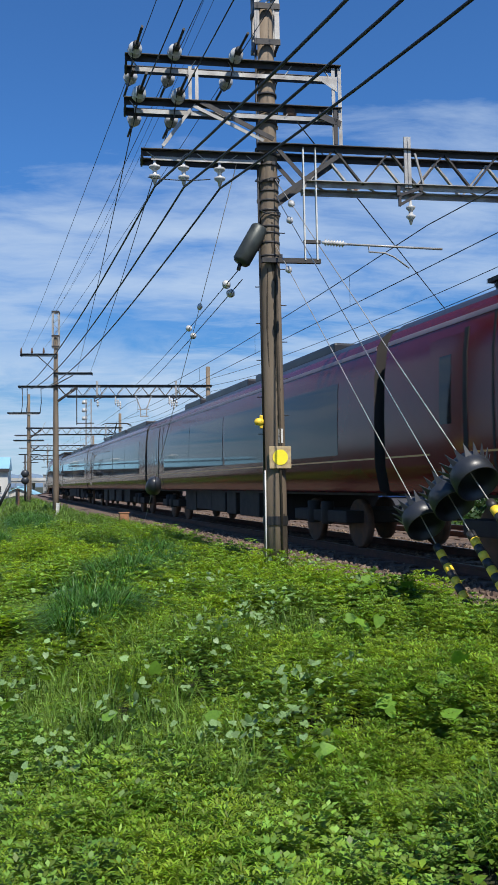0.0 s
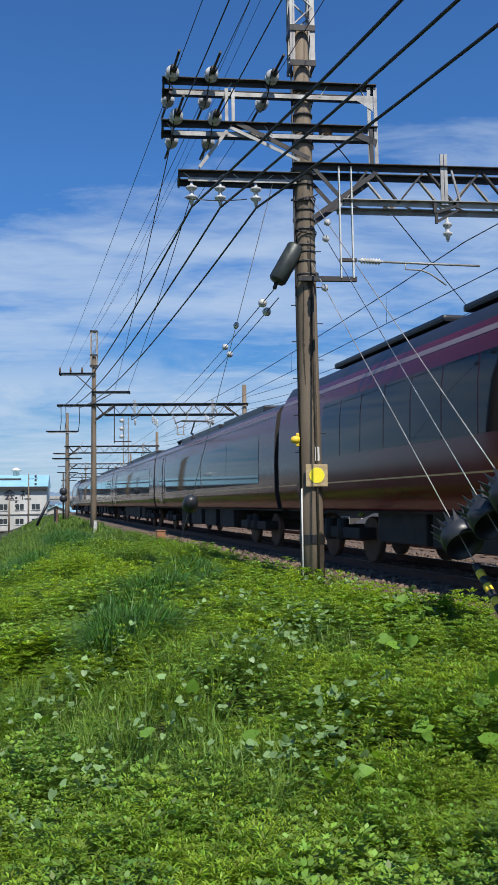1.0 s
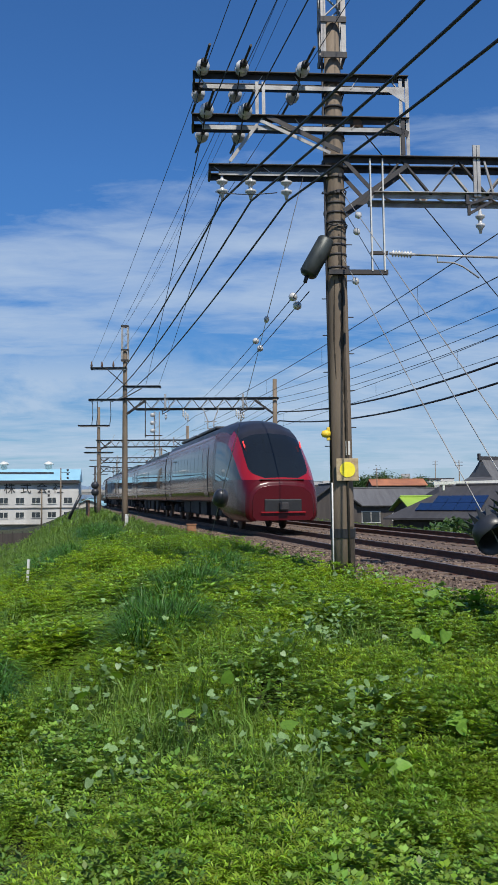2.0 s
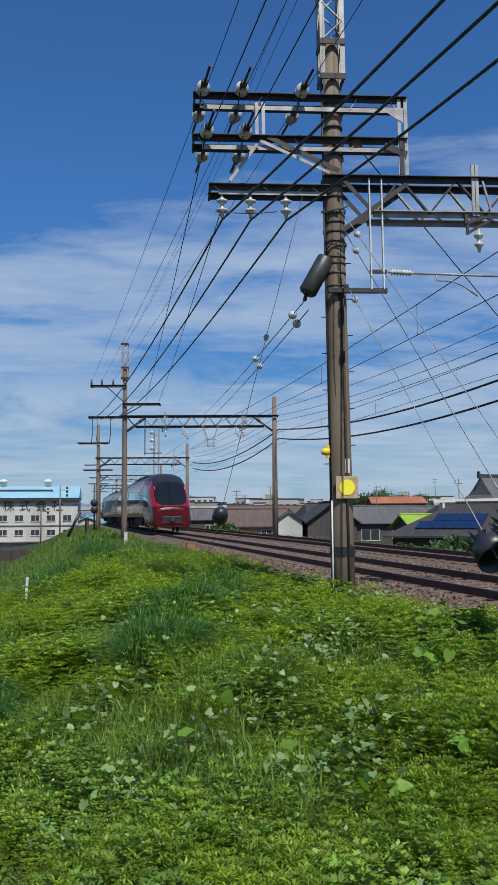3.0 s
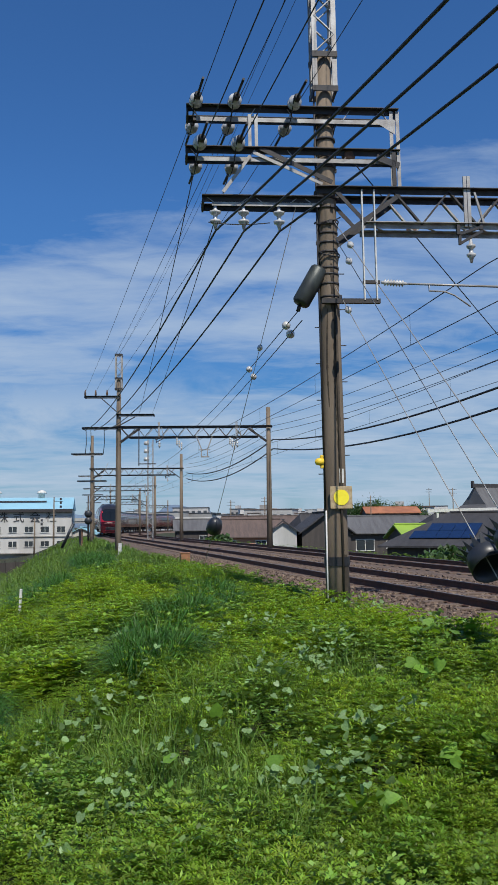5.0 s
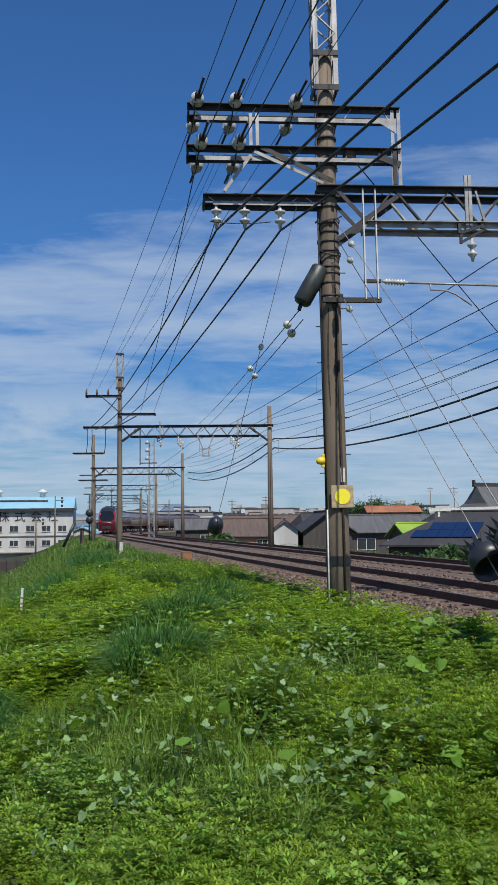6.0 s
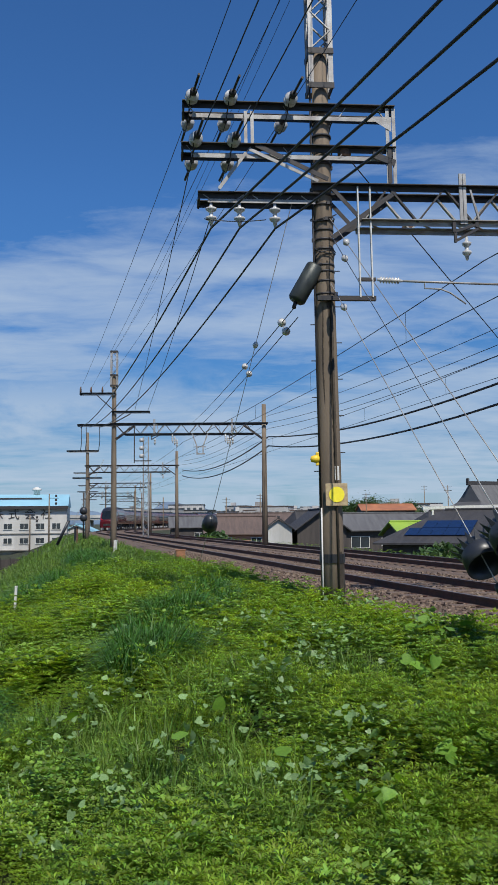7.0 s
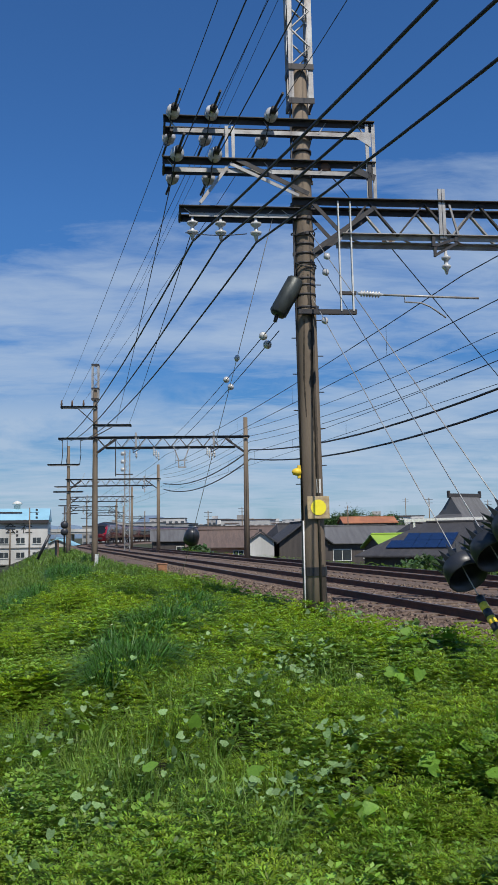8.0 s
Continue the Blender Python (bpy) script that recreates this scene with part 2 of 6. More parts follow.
# ---- the line: straight, then bending to the right ----
HEAD = radians(13.0)            # of the straight, to the left of +y
P_NEAR, P_FAR = 7.12, 11.22     # the two tracks' distance from the standpoint
BEND_AT, RADIUS = 108.0, 285.0
ALONG = Vector((-math.sin(HEAD), math.cos(HEAD), 0))
ACROSS = Vector((math.cos(HEAD), math.sin(HEAD), 0))


def rail_point(s, p=0.0):
    """The place s metres along the line and p metres to the right of the standpoint's parallel, and the heading there."""
    if s <= BEND_AT:
        return ALONG * s + ACROSS * p, HEAD
    a = (s - BEND_AT) / RADIUS
    centre = ALONG * BEND_AT + ACROSS * RADIUS
    return centre + (-ACROSS * math.cos(a) + ALONG * math.sin(a)) * (RADIUS - p), HEAD - a


def rail_pose(s, p, z=0.0):
    q, h = rail_point(s, p)
    return pose(q.x, q.y, z, 0, 0, math.degrees(h))


# ---- ground ----
PROFILE = [(-4000, -3.7), (-30, -3.7), (-9.5, -3.6), (-5.2, -3.2), (-1.9, -1.45), (-0.9, -0.93), (0.3, -0.48), (1.0, -0.36), (2.2, -0.32), (4.0, -0.24), (4.5, -0.26),
           (5.0, -0.42), (12.6, -0.42), (13.4, -0.50), (15.0, -1.3), (18.0, -2.4), (24.0, -2.7), (60.0, -2.9), (4000, -3.2)]


def line_coords(x, y):
    """Metres along the line and to its right, for arrays."""
    s = ALONG.x * x + ALONG.y * y
    p = ACROSS.x * x + ACROSS.y * y
    c = ALONG * BEND_AT + ACROSS * RADIUS
    dx, dy = x - c.x, y - c.y
    r = np.hypot(dx, dy)
    far = (s > BEND_AT) & (p < RADIUS)
    return np.where(far, BEND_AT + 1.0 * (s - BEND_AT), s), np.where(far, RADIUS - r, p)


def ground_z(x, y):
    x, y = np.asarray(x, float), np.asarray(y, float)
    s, p = line_coords(x, y)
    retreat = np.interp(s, [0, 29, 37, 47, 67, 4000], [0, 0, 0.2, 0.9, 1.6, 1.6])
    low_p = p - retreat * np.clip((4.2 - p) / 2.0, 0, 1)
    z = np.interp(low_p, [a for a, b in PROFILE], [b for a, b in PROFILE])
    lumps = 0.08 * np.sin(x * 1.7 + 0.6 * y) * np.cos(y * 1.3 - x * 0.4) + 0.06 * np.sin(x * 3.1 + 1.0) * np.sin(y * 2.7)
    lumps = lumps + 0.05 * np.sin(x * 6.3 + 1.9 * np.sin(y * 2.1)) * np.sin(y * 4.4 + 1.6 * np.sin(x * 2.6)) * np.clip((30 - s) / 10, 0, 1)
    mask = np.clip((4.3 - p) / 1.5, 0, 1) * np.clip((p + 9) / 3, 0, 1)
    mound = 0.14 * np.exp(-((p - 0.9) / 1.3) ** 2 - ((s - 16.0) / 5.5) ** 2)
    dip = 0.55 * np.exp(-((s - 3.8) / 3.6) ** 2) * np.clip((3.9 - p) / 2.4, 0, 1) * np.clip((p + 7) / 4, 0, 1)
    return z + lumps * mask + mound - dip


def axis(lo, a, b, hi, step):
    out = list(np.arange(a, b, step))
    d, v = step, out[-1]
    while v < hi:
        d *= 1.14
        v += d
        out.append(v)
    d, v, left = step, a, []
    while v > lo:
        d *= 1.14
        v -= d
        left.append(v)
    return np.array(left[::-1] + out)


def sheet(name, xs, ys, zf, mat, smooth=True):
    gx, gy = np.meshgrid(xs, ys)
    gz = zf(gx, gy)
    n, m = len(xs), len(ys)
    idx = np.arange(n * m).reshape(m, n)
    faces = np.stack([idx[:-1, :-1], idx[:-1, 1:], idx[1:, 1:], idx[1:, :-1]], -1).reshape(-1, 4)
    me = bpy.data.meshes.new(name)
    me.from_pydata(np.stack([gx, gy, gz], -1).reshape(-1, 3).tolist(), [], faces.tolist())
    me.polygons.foreach_set("use_smooth", np.ones(len(faces), bool))
    me.materials.append(mat)
    return new(name, me)


tagged(sheet("ground", axis(-4000, -14, 18, 4000, 0.2), axis(-1500, -2, 50, 4600, 0.25), ground_z, SOIL),
       "green embankment and low plain beside the railway", "ground", kind="structure")


def sweep(bm, profile, stations, p, z=0.0, closed=True):
    """Runs a (side, height) profile along the line."""
    rings = []
    for s in stations:
        rings.append([bm.verts.new(rail_point(s, p + a)[0] + Vector((0, 0, z + b))) for a, b in profile])
    n = len(profile)
    for ra, rb in zip(rings, rings[1:]):
        for k in range(n if closed else n - 1):
            bm.faces.new((ra[k], rb[k], rb[(k + 1) % n], ra[(k + 1) % n]))
    return bm


STATIONS = [*range(-40, 100, 10), *range(108, 312, 4)]
bm = sweep(bmesh.new(), [(4.35, -0.5), (4.75, -0.34), (5.2, -0.19), (5.6, -0.165), (8.2, -0.17), (8.7, -0.24), (9.3, -0.16), (12.0, -0.17), (12.5, -0.22), (13.1, -0.6)],
           STATIONS, 0.0)
tagged(part("ballast_bed", bm, BALLAST), "rust-brown crushed stone ballast bed under two tracks", "ballast", kind="structure")

RAILSHAPE = [(-0.064, -0.153), (0.064, -0.153), (0.064, -0.14), (0.012, -0.125), (0.012, -0.045), (0.033, -0.035), (0.033, -0.004), (-0.033, -0.004), (-0.033, -0.035), (-0.012, -0.045), (-0.012, -0.125), (-0.064, -0.14)]
sleeper_mesh = bpy.data.meshes.new("sleeper")
bm = box(bmesh.new(), (0, 0, -0.2), (2.3, 0.24, 0.1), bevel=0.012)
bm.to_mesh(sleeper_mesh)
bm.free()
sleeper_mesh.materials.append(SLEEPER)
for name, p in (("track_1", P_NEAR), ("track_2", P_FAR)):
    track = thing(name, "rusty double-headed steel rails on concrete sleepers", "railway track", kind="structure")
    for side in (-0.75, 0.75):
        r = part("rail", sweep(bmesh.new(), RAILSHAPE, STATIONS, p + side), RAIL, track)
        part("running_surface", sweep(bmesh.new(), [(-0.026, -0.004), (0.026, -0.004), (0.022, 0.0), (-0.022, 0.0)], STATIONS, p + side), RAILTOP, r, "worn shiny rail head")
    for k in range(110):
        ob = new("sleeper", sleeper_mesh)
        ob.parent, ob.matrix_basis = track, rail_pose(-6 + 0.62 * k, p, 0.02)


# ---- poles and portals ----
def lattice(bm, a, b, w, n, thick=0.035):
    """Zigzag between two parallel chords: a and b are the starts and ends of each."""
    (a0, a1), (b0, b1) = [(Vector(x), Vector(y)) for x, y in (a, b)]
    for i in range(n):
        p = a0.lerp(a1, i / n) if i % 2 == 0 else b0.lerp(b1, i / n)
        q = b0.lerp(b1, (i + 1) / n) if i % 2 == 0 else a0.lerp(a1, (i + 1) / n)
        bar(bm, p, q, thick, thick * 0.45)
    return bm


def disc_insulator(parent, foot, tip, discs=2, r=0.085, name="insulator"):
    """A string of porcelain sheds from foot to tip."""
    bm = bmesh.new()
    L = (Vector(tip) - Vector(foot)).length
    prof = [(0.018, 0)]
    for i in range(discs):
        z = L * (0.15 + 0.75 * (i + 0.5) / discs)
        prof += [(0.03, z - 0.05), (r, z - 0.025), (r * 0.9, z + 0.005), (0.035, z + 0.035)]
    prof += [(0.018, L)]
    lathe(bm, prof, 14, aligned(foot, tip))
    return part(name, bm, PORCELAIN, parent, "white porcelain insulator")


def dead_end(parent, q, z):
    """A line wire anchored on both sides of the cross-arm by short disc strings."""
    back = Vector((0.139, -0.990, 0.03))
    for s, foot in ((1, Vector((q, -0.22, z - 0.02))), (-1, Vector((q, 0.22, z - 0.04)))):
        tip = foot + back * 0.30 * s
        part("link", tube(bmesh.new(), [foot - back * 0.1 * s, foot + back * 0.10 * s], 0.035, 8), DARKSTEEL, parent)
        disc_insulator(parent, foot + back * 0.08 * s, tip, 2, 0.105)
        part("cap", lathe(bmesh.new(), [(0.0, -0.02), (0.05, -0.02), (0.055, 0.05), (0.03, 0.07), (0.0, 0.07)], 12, aligned(tip, tip + back * s)), DARKSTEEL, parent, "dark iron cap")
        part("strain_clamp", tube(bmesh.new(), [tip, tip + back * 0.12 * s, tip + back * 0.36 * s, tip + back * 0.50 * s], 0.02, 8), DARKSTEEL, parent, "dark strain clamp")
    part("jumper", tube(bmesh.new(), sagging(Vector((q, -0.55, z)), Vector((q - 0.1, 0.55, z - 0.05)), 0.28, 8), 0.009, 5), CABLE, parent)


def portal(name, x, y, skew, span, top, lat_top, left_arms, right_arms, detail, label, beam_z=6.38, wide=0.17, right_top=7.4, far_pole=True, lean=0.0):
    """A concrete pole with cross-arms, a lattice beam over both tracks and the far pole. Local x runs along the beam."""
    th = thing(name, label, "overhead line portal", pose(x, y, 0, 0, lean, skew), group="overhead line portals")
    n = 20 if detail else 10
    bm = lathe(bmesh.new(), [(wide + 0.012, -0.5), (wide + 0.005, 1.0), (wide - 0.03, top * 0.75), (wide - 0.05, top)], n)
    pole = part("concrete_pole", bm, CONCRETE, th, "weathered brown concrete pole")
    # steel cage mast above
    if lat_top > top:
        bm, w = bmesh.new(), 0.155
        for sx in (-w, w):
            for sy in (-w, w):
                bar(bm, (sx, sy, top - 0.62), (sx, sy, lat_top), 0.075, 0.02)
        k = max(3, int((lat_top - top) / 0.28))
        for sy in (-w, w):
            lattice(bm, ((-w, sy, top + 0.02), (-w, sy, lat_top)), ((w, sy, top + 0.02), (w, sy, lat_top)), 0.03, k)
            lattice(bm, ((sy, -w, top + 0.02), (sy, -w, lat_top)), ((sy, w, top + 0.02), (sy, w, lat_top)), 0.03, k)
        part("lattice_mast", bm, GALV, th, "galvanised steel lattice mast")
        for z, s in itertools.product((top - 0.58, top - 0.02, lat_top - 0.04), (-w - 0.02, w + 0.02)):
            part("mast_collar", box(bmesh.new(), (0, s, z), (0.40, 0.02, 0.09)), DARKSTEEL, th, "dark clamping collar")
            part("mast_collar", box(bmesh.new(), (s, 0, z), (0.02, 0.36, 0.09)), DARKSTEEL, th, "dark clamping collar")
    # cross-arms: dark upper bar and pale lower bar
    for q0, q1, z, drop in left_arms + right_arms:
        a = part("cross_arm", angle_iron(bmesh.new(), (q0, -0.19, z), (q1, -0.19, z), 0.085, 0.012), DARKSTEEL, th, "dark steel cross-arm")
        part("cross_arm_back", angle_iron(bmesh.new(), (q0, 0.19, z), (q1, 0.19, z), 0.085, 0.012), DARKSTEEL, th)
        bm = bmesh.new()
        bar(bm, (q0 + 0.15, -0.19, z - drop), (q1 - 0.05, -0.19, z - drop), 0.012, 0.065)
        for i in range(5):
            q = q0 + 0.2 + (q1 - q0 - 0.35) * i / 4
            bar(bm, (q, -0.19, z - drop), (q + 0.12 * (1 if i % 2 else -1), -0.19, z - 0.02), 0.03, 0.012)
        part("lower_rail", bm, GALV, th, "pale galvanised lower rail")
        for q in (q0 + 0.02, q1 - 0.02):
            part("end_plate", box(bmesh.new(), (q, 0, z - 0.05), (0.03, 0.42, 0.1)), DARKSTEEL, th)
    # the beam
    z1, z0, q0 = beam_z, beam_z - 0.55, 0.55
    for sy in (-0.2, 0.2):
        part("top_chord", angle_iron(bmesh.new(), (-0.2, sy, z1), (span + 0.2, sy, z1), 0.09, 0.012), DARKSTEEL, th, "dark steel top chord")
        part("bottom_chord", angle_iron(bmesh.new(), (q0, sy, z0), (span - q0, sy, z0), 0.08, 0.012), GALV if detail else DARKSTEEL, th, "pale steel bottom chord")
        k = max(8, int((span - 2 * q0) / 0.42))
        part("beam_lattice", lattice(bmesh.new(), ((q0, sy, z0 - 0.02), (span - q0, sy, z0 - 0.02)), ((q0, sy, z1 - 0.03), (span - q0, sy, z1 - 0.03)), 0.05, k, 0.06),
             DARKSTEEL if sy < 0 else GALV, th, "steel lattice bracing")
        part("knee_brace", bar(bmesh.new(), (q0 + 0.55, sy * 1.1, z1 - 0.1), (0.1, sy * 1.1, z0 - 0.28), 0.012, 0.07), DARKSTEEL, th)
        part("knee_brace", bar(bmesh.new(), (0.1, sy * 1.15, z1 - 0.05), (q0, sy * 1.15, z0), 0.012, 0.06), DARKSTEEL, th)
        if far_pole:
            part("knee_brace", bar(bmesh.new(), (span - q0 - 0.55, sy * 1.1, z1 - 0.1), (span - 0.1, sy * 1.1, z0 - 0.28), 0.012, 0.07), DARKSTEEL, th)
    for i in range(int(span / 0.84)):
        part("cross_tie", bar(bmesh.new(), (q0 + 0.84 * i, -0.2, z0), (q0 + 0.84 * i + 0.42, 0.2, z0), 0.04, 0.01), GALV, th)
    if far_pole:
        bm = lathe(bmesh.new(), [(wide + 0.01, -0.5), (wide - 0.02, 3.0), (wide - 0.045, right_top)], n, Matrix.Translation((span, 0, 0)))
        part("concrete_pole", bm, CONCRETE, th, "weathered brown concrete pole")
    # hangers of the two contact lines
    for q in (2.15, 2.15 + 4.1):
        bm = bmesh.new()
        for dx in (-0.03, 0.03):
            bar(bm, (q + dx, -0.24, z1 + 0.2), (q + dx, -0.24, z0 - 0.05), 0.03, 0.05)
        bar(bm, (q + 0.12, -0.24, z1 - 0.05), (q + 0.25, -0.24, z0 + 0.0), 0.03)
        part("hanger_post", bm, GALV, th, "galvanised hanger post")
        bm = bmesh.new()
        bar(bm, (q - 0.16, -0.24, z0 - 0.02), (q - 0.16, -0.24, z0 - 0.18), 0.05)
        bar(bm, (q + 0.2, -0.24, z0 + 0.0), (q + 0.2, -0.24, z0 - 0.10), 0.05)
        bar(bm, (q - 0.16, -0.24, z0 - 0.18), (q + 0.22, -0.24, z0 - 0.05), 0.04)
        bar(bm, (q - 0.14, -0.24, z0 - 0.32), (q + 0.22, -0.24, z0 - 0.12), 0.04)
        bar(bm, (q - 0.14, -0.24, z0 - 0.18), (q - 0.14, -0.24, z0 - 0.34), 0.04)
        part("hanger_bracket", bm, DARKSTEEL, th)
        disc_insulator(th, (q + 0.03, -0.24, z0 - 0.25), (q + 0.03, -0.24, z0 - 0.62), 2, 0.075)
    return th


def cantilever(th, q, z=4.88):
    """The drop bracket with its insulated registration arm."""
    bm = bmesh.new()
    for d in (0.0, 0.19):
        bar(bm, (q + d, -0.22, 6.24), (q + d, -0.22, z - 0.28), 0.055, 0.02)
    part("drop_hanger", bm, WHITE, th, "white drop hanger")
    part("bracket_bar", bar(bmesh.new(), (q - 0.66, -0.2, z - 0.29), (q + 0.24, -0.2, z - 0.29), 0.07), DARKSTEEL, th)
    part("clamp_bar", bar(bmesh.new(), (q - 0.02, -0.22, z), (q + 0.24, -0.22, z), 0.05), DARKSTEEL, th)
    bm = bmesh.new()
    prof = [(0.02, 0)]
    for i in range(7):
        prof += [(0.025, 0.04 + i * 0.045), (0.055, 0.06 + i * 0.045), (0.025, 0.08 + i * 0.045)]
    lathe(bm, prof + [(0.02, 0.4)], 12, aligned((q + 0.26, -0.22, z), (q + 0.66, -0.22, z - 0.02)))
    part("rod_insulator", bm, PORCELAIN, th, "white ribbed rod insulator")
    bm = bmesh.new()
    tube(bm, [(q + 0.62, -0.22, z - 0.02), (q + 2.18, -0.22, z - 0.06)], 0.018, 8)
    tube(bm, [(q + 1.0, -0.22, z - 0.02), (q + 1.0, -0.22, z - 0.13), (q + 1.25, -0.22, z - 0.14), (q + 1.4, -0.22, z - 0.2), (q + 1.64, -0.22, z - 0.37)], 0.013, 8)
    part("registration_arm", bm, GALV, th, "galvanised registration arm")


NEARPOLE = (1.31, 12.77)
SKEW = 5.0
NEARPOSE = pose(*NEARPOLE, 0, 0, -0.5, SKEW)      # leaning a little off the line
near = portal("overhead_line_portal", *NEARPOLE, SKEW, 8.6, 8.46, 10.6,
              [(-2.16, 1.12, 7.53, 0.20), (-2.18, 1.12, 6.87, 0.17), (-1.94, -0.1, 6.11, 0.11)], [], True,
              "weathered concrete pole with loaded cross-arms and lattice beam", 6.27, lean=-0.5)
for a, b, w in (((-1.2, 7.4), (-1.2, 6.87), 0.05), ((-1.1, 7.4), (-1.1, 6.87), 0.05), ((1.0, 7.5), (1.0, 6.3), 0.055), ((1.1, 7.5), (1.1, 6.3), 0.055),
                ((-1.2, 6.74), (-1.62, 6.17), 0.05), ((-1.15, 6.8), (-0.1, 6.32), 0.05)):
    part("arm_strut", bar(bmesh.new(), (a[0], -0.225, a[1]), (b[0], -0.225, b[1]), 0.012, w), GALV, near, "pale galvanised strut")
for a, b, w in (((-1.05, 6.86), (0.05, 6.34), 0.07), ((0.75, 6.75), (1.1, 6.62), 0.1), ((1.02, 6.85), (1.02, 6.3), 0.06)):
    part("arm_brace", bar(bmesh.new(), (a[0], -0.245, a[1]), (b[0], -0.245, b[1]), 0.014, w), DARKSTEEL, near)
bm = bmesh.new()
bm.faces.new([bm.verts.new(v) for v in ((0.68, -0.24, 7.36), (1.06, -0.24, 7.36), (1.06, -0.24, 7.12))])
part("gusset", bm, GALV, near, "pale triangular gusset plate")
for q, z in ((-2.04, 7.53), (-1.46, 7.53), (-0.55, 7.53), (-1.99, 6.87), (-1.42, 6.87)):
    dead_end(near, q, z)
for q in (-1.74, -1.31, -0.77):
    disc_insulator(near, (q, -0.15, 5.99), (q, -0.15, 5.61), 2, 0.09)
cantilever(near, 0.50, 4.79)
# clamps and straps round the pole
rng = random.Random(4)
for z in (7.5, 7.35, 7.1, 6.9, 6.65, 6.3, 6.15, 6.0, 5.75, 5.6, 5.45, 5.3, 5.05, 4.95, 4.8, 4.6):
    a = rng.uniform(0, 6.28)
    strap = part("strap_clamp", lathe(bmesh.new(), [(0.146, z - 0.016), (0.158, z - 0.016), (0.158, z + 0.016), (0.146, z + 0.016)], 16), DARKSTEEL, near, "dark steel strap clamp")
    part("bolt_block", box(bmesh.new(), (0.17 * math.cos(a), 0.17 * math.sin(a), z), (0.05, 0.05, 0.05)), DARKSTEEL, strap)
# loops of lead wire on the pole
for k in range(9):
    z, turn = 5.1 + 0.26 * k, rng.uniform(-0.8, 0.8)
    pts = [(0.18 * math.sin(a + turn) + 0.03 * math.cos(3 * a), -0.18 * math.cos(a + turn), z - 0.16 * math.cos(a * 0.8) * (1 if k % 2 else -1)) for a in np.linspace(-1.9, 1.9, 9)]
    part("lead_wire", tube(bmesh.new(), pts, 0.010, 5), CABLE, near)
tubes = bmesh.new()
tube(tubes, [(0.065, -0.165, 4.5), (0.06, -0.185, 2.0), (0.055, -0.195, -0.3)], 0.018, 8)
part("earth_cable", tubes, DARKSTAIN, near, "dark cable down the pole")
bm = bmesh.new()
tube(bm, [(-0.165, -0.13, 1.35), (-0.175, -0.13, -0.4)], 0.012, 8)
part("conduit", bm, WHITE, near, "white plastic conduit")
bm = bmesh.new()
tube(bm, [(-0.17, -0.06, 9.0), (-0.17, -0.06, 5.0), (-0.17, -0.10, 1.3)], 0.016, 8)
part("conduit", bm, DARKSTEEL, near, "dark conduit")
bm = bmesh.new()
bmesh.ops.create_cone(bm, cap_ends=True, segments=24, radius1=0.192, radius2=0.190, depth=0.13, matrix=Matrix.Translation((0, 0, 0.6)))
part("band", bm, CABLE, near, "black band round the pole")
# long dark water stains, thin ragged films on the concrete
def pole_radius(z):
    return float(np.interp(z, [-0.5, 1.0, 6.345, 8.46], [0.182, 0.175, 0.14, 0.12]))


for z0, z1, w, turn in ((2.0, 4.35, 0.30, 0.28), (0.75, 2.2, 0.16, 0.42), (4.2, 5.1, 0.34, 0.1), (2.9, 4.4, 0.12, -0.5), (0.0, 0.7, 0.5, 0.55)):
    bm, r_st, prev = bmesh.new(), random.Random(int(z0 * 10)), None
    n = int((z1 - z0) / 0.05)
    for i in range(n + 1):
        f, z = i / n, z0 + (z1 - z0) * i / n
        half = w * (math.sin(math.pi * (0.05 + 0.9 * f)) ** 0.6) * r_st.uniform(0.45, 1.0)
        off = turn + 0.08 * math.sin(z * 3.1)
        row = [bm.verts.new((math.sin(off + half * u) * (pole_radius(z) + 0.003), -math.cos(off + half * u) * (pole_radius(z) + 0.003), z)) for u in (-1, -0.33, 0.33, 1)]
        if prev:
            for k in range(3):
                bm.faces.new((prev[k], prev[k + 1], row[k + 1], row[k]))
        prev = row
    part("stain_patch", bm, DARKSTAIN, near, "dark water stain down the concrete")
# step bolts
for k in range(12):
    bm = bmesh.new()
    s = 1 if k % 2 else -1
    tube(bm, [(s * 0.15, 0, 1.9 + 0.28 * k), (s * 0.24, 0, 1.9 + 0.28 * k)], 0.008, 6)
    part("step_bolt", bm, DARKSTEEL, near)


def hung(name, label, category, q, y, z, build, mats):
    """A thing on the near pole, in the pole's own axes."""
    th = thing(name, label, category, NEARPOSE @ pose(q, y, z))
    for (pname, shape), mat in zip(build, mats):
        part(pname, shape, mat, th)
    return th


b1 = box(bmesh.new(), (0, 0, 0), (0.33, 0.012, 0.33), bevel=0.004)
b2 = bmesh.new()
bmesh.ops.create_cone(b2, cap_ends=True, segments=40, radius1=0.115, radius2=0.115, depth=0.006, matrix=pose(0, -0.010, 0, 90, 0, 0))
hung("disc_sign", "square weathered board with a bright yellow disc", "sign", 0.05, -0.215, 1.54, (("board", b1), ("disc", b2)), (SIGNBOARD, SIGNYELLOW))
hung("number_tag", "small white plate strapped to the concrete pole", "tag", 0.07, -0.19, 1.86, (("plate", box(bmesh.new(), (0, 0, 0), (0.065, 0.012, 0.21))),), (WHITE,))
b1 = box(bmesh.new(), (0, 0, 0), (0.05, 0.05, 0.20), bevel=0.01)
b2 = lathe(bmesh.new(), [(0.0, -0.08), (0.05, -0.075), (0.06, -0.02), (0.045, 0.04), (0.0, 0.06)], 14, pose(-0.05, 0, 0.0, 0, -90, 0))
